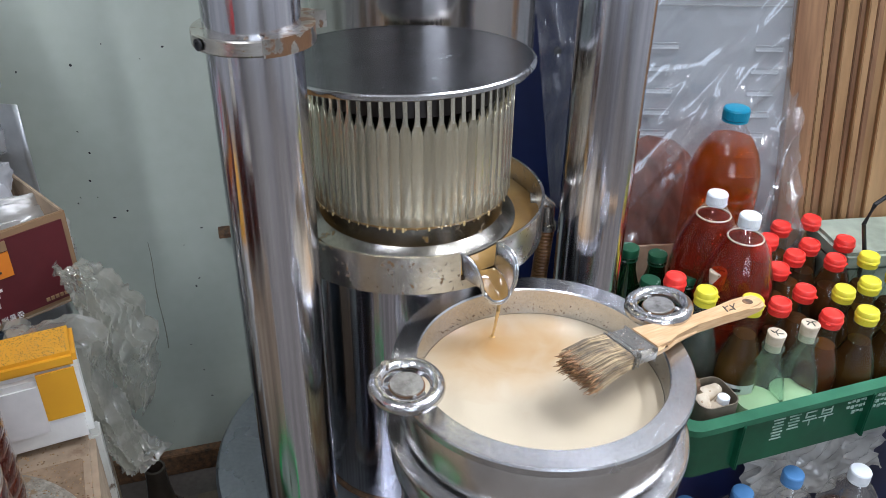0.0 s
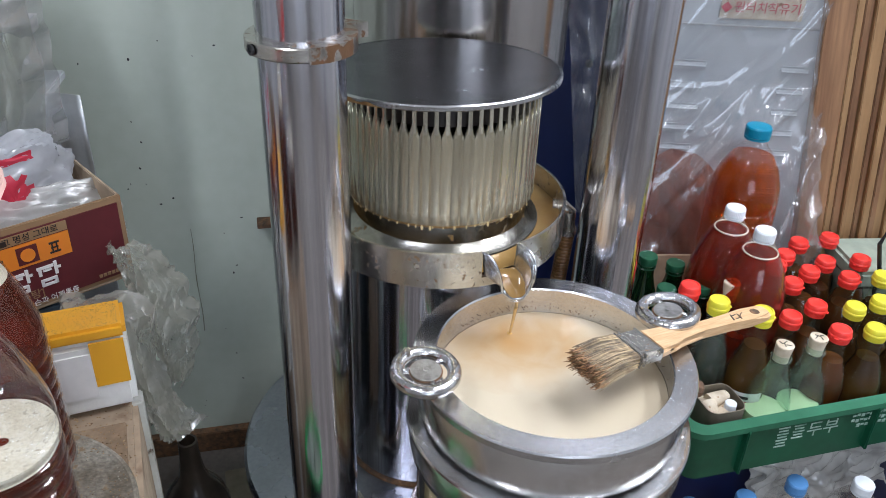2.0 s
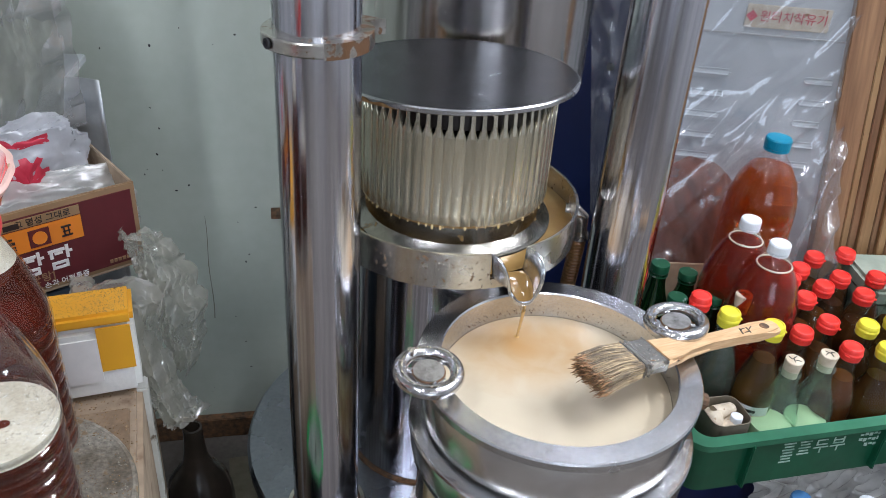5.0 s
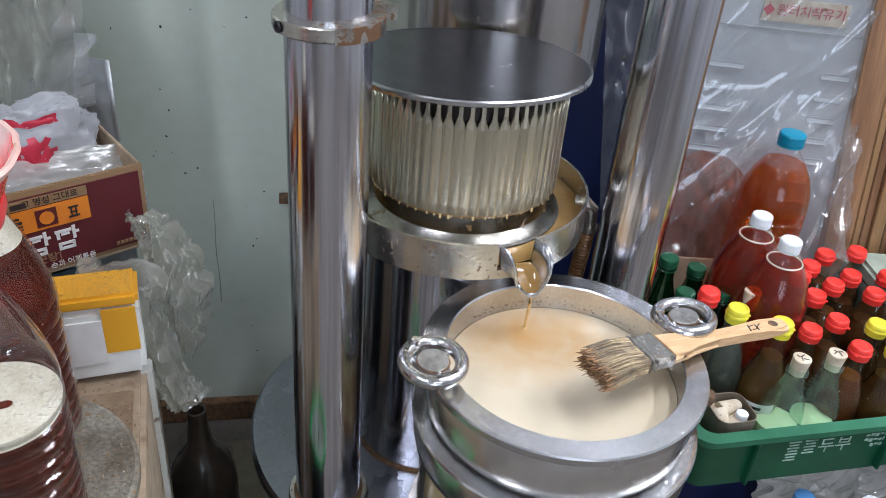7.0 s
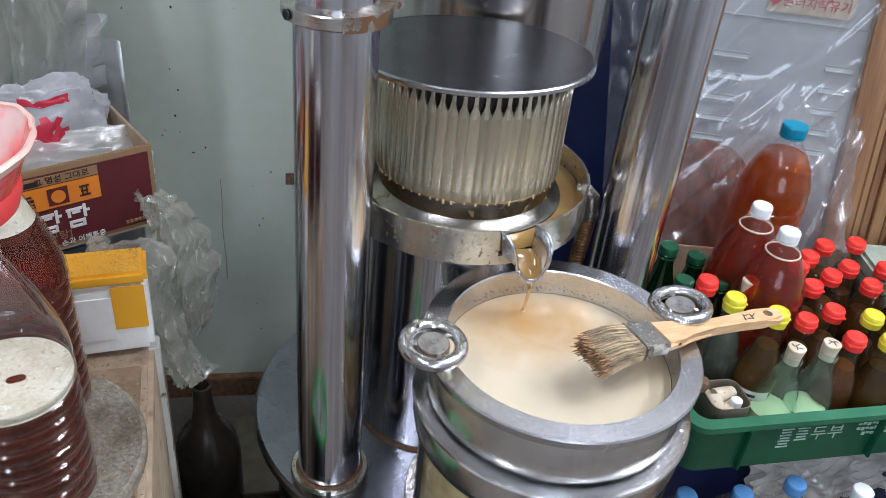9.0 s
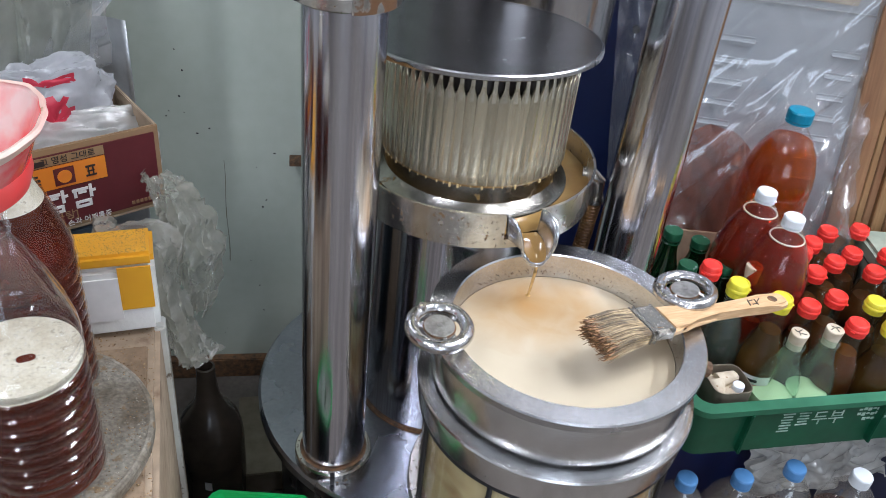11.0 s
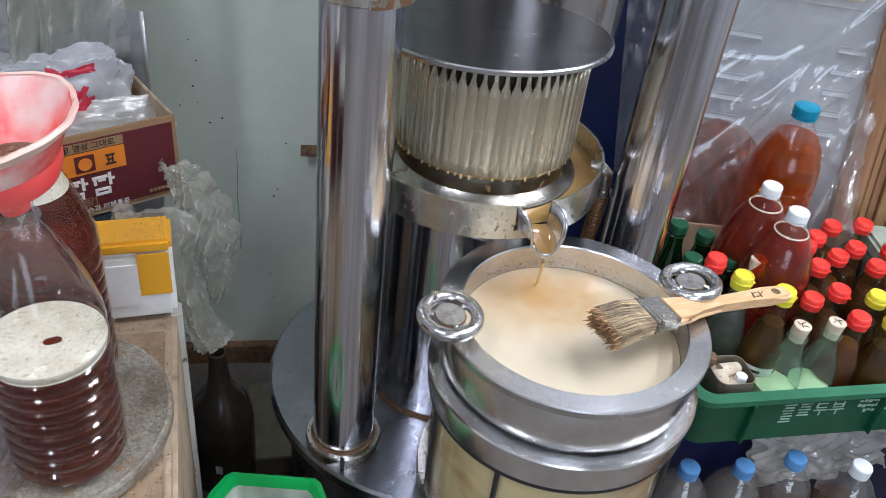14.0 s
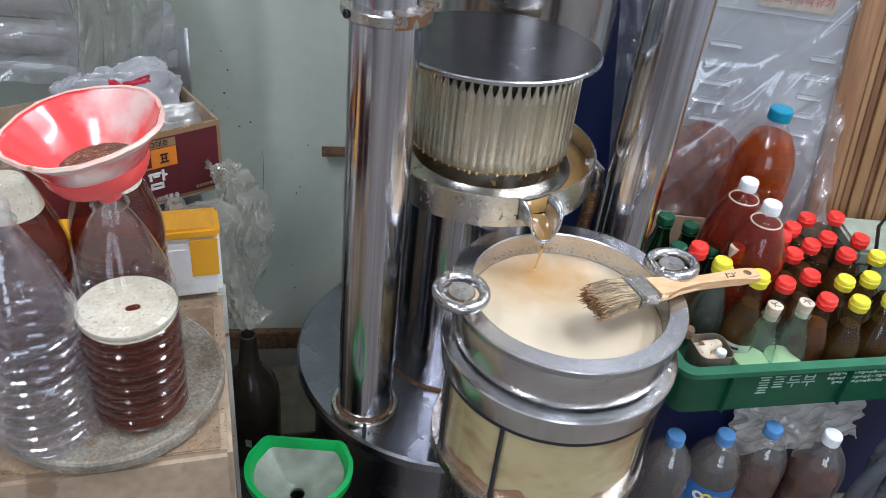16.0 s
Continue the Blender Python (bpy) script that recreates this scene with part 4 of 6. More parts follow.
def pet_bottle(at, yaw, label, group, oil=None, level=0.0, foam=0.0, cap=None, scale=1.0, wall=PET, name="plastic_bottle", prof=PET_PROF, rib=True, category="bottle"):
    b = thing(name, at, yaw, label, category, group)
    b.scale = scale if isinstance(scale, tuple) else (scale, scale, scale)
    p = ribbed(prof, 0.012, 0.165, 0.0168, 0.0030) if rib else prof
    def facet(a, z):
        if not rib:
            return 1
        k = math.sin(math.pi * (z - 0.170) / 0.105) if 0.170 < z < 0.275 else 0
        g = 0.5 if 0.012 < z < 0.165 else 0
        return 1 + 0.050 * k * (abs(math.cos(5 * a)) - 0.6) + 0.012 * g * (abs(math.cos(6 * a + 40 * z)) - 0.6)
    if rib:
        more = []
        for (r, z), (r2, zb) in zip(p, p[1:]):
            more.append((r, z))
            if 0.164 < z < 0.27 and zb > z + 0.008:
                more += [(r + (r2 - r) * k / 4, z + (zb - z) * k / 4) for k in (1, 2, 3)]
        p = more + [p[-1]]
    part("bottle_wall", lathe(p, 80 if rib else 48, wobble=facet), wall, b)
    if prof is PET_PROF:
        part("neck_ring", torus(0.0155, 0.0016, 36, 8, 0.287), wall, b, "clear neck ring")
    if oil:
        part("oil", lathe(inner(p, 0.0016, 0.004, level), 48), oil, b, "dark oil filling")
    if foam:
        f = part("foam", lathe(inner(p, 0.0015, level + 0.0004, level + foam), 48), FOAM, b, "pale bubbly foam")
        if foam < 0.02:
            r = next(q[0] for q in p if q[1] >= level) - 0.003
            bub = random.Random(5)
            bm = bmesh.new()
            for i in range(170):
                a, q = bub.uniform(0, 2 * math.pi), r * (1 - abs(bub.gauss(0, 0.34)))
                if q < 0.009:
                    continue
                k = bub.uniform(0.0006, 0.0019)
                lathe([(k, 0), (k * 0.8, k * 0.5), (0, k * 0.75)], 7, 0, 0, bm)
                bmesh.ops.translate(bm, verts=bm.verts[-15:], vec=(q * math.cos(a), q * math.sin(a), level + foam))
            part("bubbles", bm, PET, f, "clear bubbles on the foam")["kind"] = "stuff"
            part("foam_gap", lathe([(0, level + foam + 0.0006), (0.0055, level + foam + 0.0006), (0.0062, level + foam - 0.001)], 14, 0.006, -0.004, wobble=lambda a, z: 1 + 0.3 * math.sin(2 * a + 1)), OIL_BROWN, f, "dark oily gap in the foam")
    if cap:
        zt = prof[-1][1]
        r = prof[-1][0] + 0.0022
        bm = bmesh.new()
        n = 72
        rows = [(r, zt - 0.014), (r, zt - 0.001), (r - 0.0012, zt + 0.0015), (r - 0.003, zt + 0.002)]
        lathe(rows + [(0, zt + 0.0018)], n, bm=bm, wobble=lambda a, z: 1 + 0.016 * (1 if int(round(a / (2 * math.pi) * n)) % 2 else 0) * (z < zt))
        c = part("screw_cap", bm, cap, b, "ridged screw cap", angle=25)
        part("cap_ring", lathe([(r, zt - 0.0185), (r, zt - 0.0152), (r - 0.002, zt - 0.0150)], 40), cap, c)
    return b


# ---- turntable corner ----
TT = 0.823
FAT = (1.03, 1.03, 0.92)          # squat bottles
card = thing("cardboard_box", (-0.243, 0.367, 0), 23.7, "large worn cardboard box dusted with sesame dregs", "cardboard box")
part("carton", block((0.62, 0.40, 0.63), (-0.31, 0.20, 0.485), 0.006), CARD, card)
part("flap", block((0.60, 0.24, 0.004), (-0.312, 0.125, 0.8025), 0.0015, None, pose(0, 0, 0, 0.3, 0, 0)), CARD_OILY, card, "closed top flap, oil stained")
heap = []
for i in range(9000):
    a, r = rnd.uniform(0, 2 * math.pi), 0.127 + abs(rnd.gauss(0, 0.016 if i < 5000 else 0.05))
    gx, gy = -0.164 + r * math.cos(a), 0.123 + r * math.sin(a)
    if -0.60 < gx < -0.004 and 0.004 < gy < 0.39:
        heap.append((gx, gy, 0.8052, rnd.uniform(0.0006, 0.0024), a * 7))
grains("dregs", heap, MEAL, card, "scattered sesame dregs")
turntable = thing("turntable", (-0.408, 0.421, 0.8055), 0, "round worn turntable crusted with oil and dregs", "turntable")
part("disc", lathe([(0, 0), (0.124, 0), (0.127, 0.003), (0.1275, 0.014), (0.126, 0.017), (0.123, 0.0175), (0.121, 0.0165), (0, 0.0165)], 96), TURN, turntable)
heap, pale = [], []
for i in range(4200):
    a, r = rnd.uniform(0, 2 * math.pi), 0.122 * math.sqrt(rnd.random())
    patch = noise.noise(Vector((r * math.cos(a) * 22, r * math.sin(a) * 22, 3)))
    if patch > rnd.uniform(-0.35, 0.25):
        (heap if i % 3 else pale).append((r * math.cos(a), r * math.sin(a), 0.0165, rnd.uniform(0.0005, 0.0021), a * 9))
grains("crumbs", heap, MEAL, turntable, "sesame crumbs")
grains("husks", pale, CRUST, turntable, "grey crusted husks")
GB = "bottles on the turntable"
pet_bottle((-0.353, 0.390, TT), 20, "clear ribbed plastic bottle half full of dark sesame oil under foam", GB, OIL_BROWN, 0.142, 0.012, scale=FAT)
pet_bottle((-0.412, 0.492, TT), 60, "ribbed plastic bottle full of dark sesame oil with foam on top", GB, OIL_BROWN, 0.236, 0.034, scale=FAT)
pet_bottle((-0.486, 0.424, TT), 10, "ribbed plastic bottle full of dark oil with foam in the neck", GB, OIL_BROWN, 0.230, 0.034, scale=FAT)
pet_bottle((-0.429, 0.334, TT), 80, "empty clear ribbed plastic bottle", GB, scale=FAT, wall=PET_EMPTY)
pet_bottle((-0.515, 0.335, 0.8055), 0, "empty clear ribbed plastic bottle beside the full ones", GB, scale=FAT, wall=PET_EMPTY)


def red_funnel():
    f = thing("funnel", (-0.353, 0.390, TT + 0.284), 0, "red and white marbled plastic funnel with oil dregs", "funnel")
    f.matrix_basis = pose(-0.356, 0.392, TT + 0.284, 5, -9, 0)
    def bow(a, z):
        return 1 + (0.016 * math.cos(5 * a + 0.4) + 0.022 * math.cos(2 * a + 1) + 0.006 * math.cos(17 * a)) * min(1, max(0, (z - 0.005) / 0.05))
    outer = [(0.0105, -0.016), (0.0135, 0.0), (0.028, 0.002), (0.0400, 0.0075), (0.0460, 0.018), (0.0475, 0.027)]
    part("cup", lathe(outer + [(0.044, 0.027), (0.034, 0.012), (0.0105, 0.002), (0.0092, -0.016)], 72), FUNNEL_RED2, f, "red lower cup")
    rim = [(0.030, 0.016), (0.046, 0.030), (0.056, 0.045), (0.066, 0.059), (0.0695, 0.0605), (0.070, 0.058), (0.067, 0.057), (0.0565, 0.042), (0.047, 0.027), (0.030, 0.013)]
    part("bowl", lathe(rim, 96, wobble=bow), FUNNEL_RED, f, "marbled upper bowl")
    part("lip", lathe([(0.0675, 0.0612), (0.0705, 0.0618), (0.0715, 0.0590), (0.0690, 0.0560), (0.062, 0.0500), (0.060, 0.0480), (0.064, 0.0555)], 96, wobble=bow), FUNNEL_WHITE, f, "cloudy white lip")
    part("dreg_cake", lathe([(0, 0.0215), (0.028, 0.0215), (0.0375, 0.0205)], 48), DREG, f, "wet sesame dregs on the strainer")
    part("grip", block((0.034, 0.013, 0.004), (-0.082, -0.014, 0.055), 0.0015, None, pose(0, 0, 0, 0, 0, 10)), HOSE_BROWN, f, "brown stained grip")


DREG = mat("wet_dregs", (0.17, 0.12, 0.075), 0.3, 0.0, (0.07, 0.045, 0.03), 130, bump=0.8, bump_scale=260, spots=(240, 0.60, (0.45, 0.36, 0.25)))
red_funnel()

# ---- boxes behind the turntable ----
DARK_BOX = mat("dark_box", (0.03, 0.045, 0.06), 0.6, 0.0, (0.02, 0.03, 0.04), 12)
CHIPPED = mat("chipped_white_paint", (0.62, 0.62, 0.58), 0.6, 0.0, (0.50, 0.48, 0.43), 20, spots=(45, 0.60, (0.14, 0.10, 0.07)))
styro = thing("styrofoam_box", (-0.348, 0.614, 0), 26, "white styrofoam box with yellow and orange print", "foam box")
part("box_body", block((0.24, 0.050, 0.092), (-0.12, 0.025, 0.8520), 0.006), STYRO, styro)
part("white_panel", block((0.17, 0.002, 0.056), (-0.1225, -0.001, 0.857), 0), WHITE_PRINT, styro, "white printed panel", smooth=False)
part("box_lid", block((0.242, 0.052, 0.016), (-0.12, 0.025, 0.9065), 0.004), YELLOW_TAPE, styro, "yellow taped lid, crusted on top")
part("print_panel", block((0.034, 0.002, 0.056), (-0.0205, -0.0012, 0.8700), 0), YELLOW_TAPE, styro, "orange printed panel", smooth=False)
grain = random.Random(12)
grains("lid_crust", [(-abs(grain.gauss(0, 0.05)) - 0.006, grain.uniform(0.003, 0.048), 0.9143, grain.uniform(0.0005, 0.0017), 6.3 * grain.random()) for i in range(1300)], MEAL, styro, "brown meal caked on the lid")
dk = thing("dark_box", (-0.445, 0.70, 0.8055), 38, "dark grey-blue box under the maroon carton", "box")
part("shell", block((0.20, 0.13, 0.068), (-0.10, 0.075, 0.0345), 0.004), DARK_BOX, dk)
dp = thing("dark_carton", (-0.445, 0.72, FLOOR), 38, "dark carton under the other boxes", "carton")
part("shell", block((0.22, 0.15, 0.634), (-0.12, 0.095, 0.317), 0.004), DARK_BOX, dp)
post = thing("white_post", (-0.366, 0.632, FLOOR), 24, "chipped white wooden post beside the box", "post")
part("timber", block((0.024, 0.024, 0.628), (0, 0, 0.314), 0.002), CHIPPED, post)
RB = (-0.402, 0.765, 0.878)
rbox = thing("maroon_carton", RB, 47, "open maroon carton with orange and white print, bags inside", "carton")
W, D, Hh = 0.30, 0.16, 0.106
part("front_panel", block((W, 0.004, Hh), (-W / 2, 0.002, Hh / 2), 0.001), BROWN_PRINT, rbox, "tan edged printed front", smooth=False)
part("front_print", block((W - 0.012, 0.002, Hh - 0.014), (-W / 2, -0.0006, Hh / 2 - 0.001), 0), MAROON, rbox, "maroon print", smooth=False)
part("side_panel", block((0.004, D - 0.008, Hh), (-0.002, D / 2, Hh / 2), 0.001), CARD, rbox, smooth=False)
part("side_panel", block((0.004, D - 0.008, Hh), (-W + 0.002, D / 2, Hh / 2), 0.001), CARD, rbox, smooth=False)
part("back_panel", block((W, 0.004, Hh), (-W / 2, D - 0.002, Hh / 2), 0.001), CARD, rbox, smooth=False)
part("bottom_panel", block((W, D, 0.004), (-W / 2, D / 2, -0.0015), 0.001), CARD, rbox, smooth=False)
part("orange_band", block((0.125, 0.0014, 0.028), (-0.128, -0.0022, 0.070), 0), ORANGE_PRINT, rbox, "orange printed band", smooth=False)
part("tan_band", block((0.125, 0.0014, 0.011), (-0.128, -0.0022, 0.091), 0), BROWN_PRINT, rbox, "tan printed band", smooth=False)
part("round_mark", block((0.022, 0.0012, 0.021), (-0.112, -0.0034, 0.070), 0.0), MAROON, rbox, "square maroon emblem", smooth=False)
part("tree_mark", lathe([(0, 0), (0.0078, 0), (0.0078, 0.001), (0, 0.001)], 16), ORANGE_PRINT, rbox).matrix_basis = pose(-0.112, -0.0040, 0.070, 90)
lettering("tan_print_words", "우리의       그 명성 그대로", 0.0098, BLACK_PRINT, rbox, (-0.128, -0.0032, 0.091))["kind"] = "stuff"
mark_bars("name_bar", [(-0.138, 0.0905, 0.016, 0.006)], BLACK_PRINT, rbox, -0.0032)
mark_bars("emblem_print", [(-0.143, 0.071, 0.011, 0.003), (-0.143, 0.066, 0.011, 0.002), (-0.143, 0.076, 0.007, 0.002), (-0.143, 0.0625, 0.012, 0.0015), (-0.083, 0.075, 0.011, 0.002), (-0.083, 0.069, 0.008, 0.0015), (-0.083, 0.0635, 0.012, 0.002), (-0.0855, 0.069, 0.0015, 0.011), (-0.0805, 0.069, 0.0015, 0.011)], BLACK_PRINT, rbox, -0.0034)["kind"] = "stuff"
big = []
for i in range(3):
    x = -0.160 + 0.031 * i
    big += [(x, 0.0475, 0.018, 0.0035), (x - 0.006, 0.0425, 0.0035, 0.009), (x + 0.002, 0.0435, 0.009, 0.0028), (x + 0.0115, 0.0435, 0.0035, 0.0165), (x + 0.0145, 0.0435, 0.005, 0.003), (x + 0.002, 0.0315, 0.0175, 0.0032), (x + 0.002, 0.0255, 0.0175, 0.0032), (x - 0.0055, 0.0285, 0.0032, 0.009), (x + 0.0095, 0.0285, 0.0032, 0.009)]
mark_bars("title_print", big, WHITE_PRINT, rbox, -0.0022, label="bold white title strokes")
lettering("line_print", "[갈근탕]", 0.0125, BROWN_PRINT, rbox, (-0.125, -0.0022, 0.0175))
lettering("foot_print", "어깨결림, 근육통, 손과 어깨통증", 0.0088, WHITE_PRINT, rbox, (-0.125, -0.0022, 0.0068))
mark_bars("edge_print", [(-0.040 + 0.005 * i, 0.012, 0.0035, 0.004) for i in range(7)], BROWN_PRINT, rbox, -0.0022)


def crumpled(cx, cy, cz, sx, sy, sz, seed, amp=0.3):
    """The skin of a crumpled hollow bag, over u round it and v from top to bottom; grow puffs it out."""
    off = Vector((seed * 3.1, seed * 1.7, seed))
    def f(u, v, grow=1.0):
        a, b = 2 * math.pi * u, math.pi * (0.03 + 0.94 * v)
        d = Vector((math.cos(a) * math.sin(b), math.sin(a) * math.sin(b), math.cos(b)))
        k = 1 + amp * (0.8 * noise.noise(d * 1.8 + off) + 0.5 * abs(noise.noise(d * 4.0 + off)) + 0.15 * abs(noise.noise(d * 10 + off)) - 0.25)
        k *= grow
        e = abs(d.z) ** 0.7 * math.copysign(1, d.z)
        return (cx + sx * d.x * k, cy + sy * d.y * k, cz + sz * e * k)
    return f


def crumple(*shape):
    return sheet(crumpled(*shape), 64, 48)


pb = thing("rice_bag", (-0.515, 0.735, 0.955), 47, "crumpled white plastic bag with red print in the carton", "plastic bag")
skin = crumpled(-0.005, 0.030, 0.035, 0.092, 0.030, 0.058, 3, 0.34)
part("bag_skin", sheet(skin, 64, 48), PRINT_BAG, pb)
part("red_stripe", sheet(lambda u, v: skin(0.715 + 0.13 * u, 0.22 + 0.05 * u + 0.06 * v, 1.02), 16, 8), RED_PRINT, pb, "red printed stripe")


def disc_patch(u0, v0, ru, rv, spikes=0):
    def f(u, v):
        a = 2 * math.pi * v
        k = u * (1 + (0.35 * (1 if int(v * spikes * 2) % 2 else -0.4) if spikes else 0))
        return skin(u0 + ru * k * math.cos(a), v0 + rv * k * math.sin(a), 1.02)
    return sheet(f, 4, 48)


part("red_oval", disc_patch(0.665, 0.36, 0.040, 0.075), RED_PRINT, pb, "red printed oval")
part("red_burst", disc_patch(0.765, 0.52, 0.042, 0.085, 9), RED_PRINT, pb, "red printed burst")
part("blue_line", sheet(lambda u, v: skin(0.62 + 0.12 * u, 0.60 + 0.018 * v, 1.02), 14, 2), BLUE_PAINT, pb, "thin blue printed line")
pw = thing("white_bag", (-0.50, 0.725, 0.930), 47, "folded white plastic bag leaning in the carton", "plastic bag")
part("bag_skin", crumple(0.010, 0.022, 0.0, 0.115, 0.026, 0.055, 9, 0.25), WHITE_BAG, pw)


def hanging_bag():
    b = thing("clear_bag", (-0.386, 0.675, 0.832), 0, "crumpled clear plastic bag hanging beside the foam box", "plastic bag")
    def hang(path, wid, seed, depth):
        pts = [Vector(p) for p in path]
        def f(u, v):
            q = u * (len(pts) - 1)
            i = min(int(q), len(pts) - 2)
            t = q - i
            p = pts[i].lerp(pts[i + 1], t)
            w = wid[i] * (1 - t) + wid[i + 1] * t
            c = 2 * v - 1
            ragged = 1 + 0.35 * noise.noise(Vector((u * 9, seed, 0.5 + c)))
            pleat = abs(noise.noise(Vector((c * 3.4 + 0.8 * math.sin(u * 5 + seed), u * 2.2, seed))))
            crease = abs(noise.noise(Vector((c * 5 - u * 5, u * 11 + c * 3, seed + 4))))
            tiny = abs(noise.noise(Vector((c * 12 + u * 9, u * 26 - c * 7, seed + 9))))
            bow = 0.9 * w * c * c
            return p + Vector((c * w * ragged, bow - depth * (1.9 * pleat + 0.9 * crease + 0.35 * tiny), 0.12 * c * w + 0.004 * noise.noise(Vector((c * 4, u * 3, seed)))))
        return f
    part("bag_skin", sheet(hang([(-0.050, -0.006, 0.052), (-0.036, -0.014, 0.074), (-0.014, -0.020, 0.076), (0.006, -0.014, 0.050), (0.008, -0.006, 0.010), (0.016, -0.004, -0.030), (0.026, -0.002, -0.066), (0.036, 0.0, -0.098), (0.040, 0.0, -0.122)],
                                [0.012, 0.026, 0.034, 0.034, 0.028, 0.026, 0.022, 0.024, 0.030], 2.0, 0.016), 170, 90), BAG, b)
    part("front_fold", sheet(hang([(-0.020, -0.030, 0.072), (0.000, -0.030, 0.056), (0.010, -0.026, 0.012), (0.018, -0.022, -0.030), (0.030, -0.018, -0.070), (0.040, -0.014, -0.104), (0.046, -0.012, -0.120)],
                                  [0.014, 0.020, 0.016, 0.017, 0.013, 0.016, 0.020], 11.0, 0.011), 150, 60), BAG, b, "narrow fold of the bag in front")
    part("back_fold", sheet(hang([(-0.012, 0.055, 0.105), (0.006, 0.055, 0.084), (0.020, 0.052, 0.046), (0.030, 0.048, 0.005), (0.038, 0.044, -0.040), (0.044, 0.040, -0.072)],
                                 [0.016, 0.028, 0.034, 0.032, 0.024, 0.012], 7.0, 0.016), 140, 80), BAG, b, "looser fold of the bag behind")


hanging_bag()

# shelf goods above the carton
sk = thing("wrapped_sacks", (-0.785, 0.85, 1.06), 12, "stack of grey sacks wrapped in clear plastic", "sacks")
for i, (w, z) in enumerate(((0.44, 0.0), (0.45, 0.052), (0.43, 0.104), (0.44, 0.156))):
    part("sack", block((w, 0.24, 0.05), (0.0, 0.0, z), 0.016, seg=3), PACK_GREY, sk)
def wrap_fold(u, v):
    x, z = -0.25 + 0.53 * u, -0.050 + 0.25 * v
    r1 = 1 - 2 * abs(noise.noise(Vector((x * 7 + z * 9, z * 22 - x * 3, 2))))
    r2 = 1 - 2 * abs(noise.noise(Vector((x * 22 - z * 12, z * 40, 6))))
    bulge = 0.010 * abs(math.sin(math.pi * (z + 0.025) / 0.052))
    return (x, -0.124 - bulge - 0.009 * r1 - 0.003 * r2 + 1.2 * max(0, u - 0.88) ** 1.2, z - 0.03 * max(0, u - 0.85))


part("wrap", sheet(wrap_fold, 130, 90), WRAP, sk, "wrinkled clear wrap")
def sack_drape(u, v):
    x, z = 0.185 + 0.085 * u, 0.36 - 0.40 * v
    k = abs(noise.noise(Vector((u * 3.2, v * 1.1, 4)))) + 0.4 * abs(noise.noise(Vector((u * 7 + v * 2, v * 5, 8)))) + 0.12 * abs(noise.noise(Vector((u * 20, v * 22, 1))))
    return (x - 0.030 * max(0, v - 0.55) + 0.012 * noise.noise(Vector((v * 3, u, 6))), -0.150 - 0.035 * k + 0.10 * u * u, z)


part("loose_drape", sheet(sack_drape, 70, 110), DRAPE, sk, "loose grey-green plastic hanging over the end")
shelf = thing("wall_shelf", (-0.80, 0.85, 1.03), 12, "grey shelf board under the wrapped sacks", "shelf")
part("board", block((0.50, 0.27, 0.012), (0.0, 0.0, -0.003), 0.002), CAB, shelf)
part("post", block((0.03, 0.03, 0.85), (-0.2, 0.08, -0.435), 0.002), CAB, shelf)
part("post", block((0.03, 0.03, 0.85), (0.2, 0.08, -0.435), 0.002), CAB, shelf)
GALVANISED = mat("galvanised_sheet", (0.72, 0.74, 0.76), 0.42, 0.85, (0.60, 0.62, 0.64), 14, bump=0.08, fine=(120, 0.2), spots=(70, 0.72, (0.3, 0.28, 0.25)))
ms = thing("bent_sheet", (-0.535, 0.93, 0.86), 14, "bent sheet of shiny steel standing behind the carton", "metal sheet")
ob = part("steel_sheet", sheet(lambda u, v: (-0.06 + 0.08 * u, 0.012 * math.sin(math.pi * u) + 0.0, -0.69 + 0.865 * v), 10, 12), GALVANISED, ms)
ob.modifiers.new("thick", "SOLIDIFY").thickness = 0.0015
br = thing("wall_bracket", (-0.365, 1.222, 0.706), 16.7, "small rusty ledge fixed to the wall", "bracket")
part("ledge", block((0.115, 0.03, 0.008), (0.0375, -0.014, 0), 0.001), RUST, br)

# floor corner
bb = thing("brown_bottle", (-0.428, 0.885, FLOOR), 0, "dusty dark brown glass jug without a cap", "bottle")
BPROF = [(0, 0.003), (0.045, 0.0), (0.055, 0.006), (0.056, 0.02), (0.056, 0.150), (0.0535, 0.175), (0.047, 0.198), (0.036, 0.216), (0.026, 0.230), (0.0205, 0.246), (0.0175, 0.270), (0.0155, 0.298), (0.0155, 0.312), (0.0120, 0.313), (0.0120, 0.290)]
part("glass", lathe(BPROF, 48), GLASS_BROWN, bb)
part("label_patch", block((0.012, 0.002, 0.018), (0.012, -0.0565, 0.08), 0), WHITE_PRINT, bb, "small white label square", smooth=False)
part("murk", lathe([(0, 0.006), (0.052, 0.006), (0.052, 0.16), (0, 0.16)], 32), DARK, bb)
pk = thing("floor_board", (-0.36, 1.0, FLOOR), 20, "old flat board lying on the floor", "board")
part("board", block((0.12, 0.20, 0.05), (0, 0, 0.0255), 0.002), TIN, pk)

gf = thing("green_funnel", (-0.225, 0.545, 0.572), 8, "bright green funnel with a flat side and cloudy bowl", "funnel")


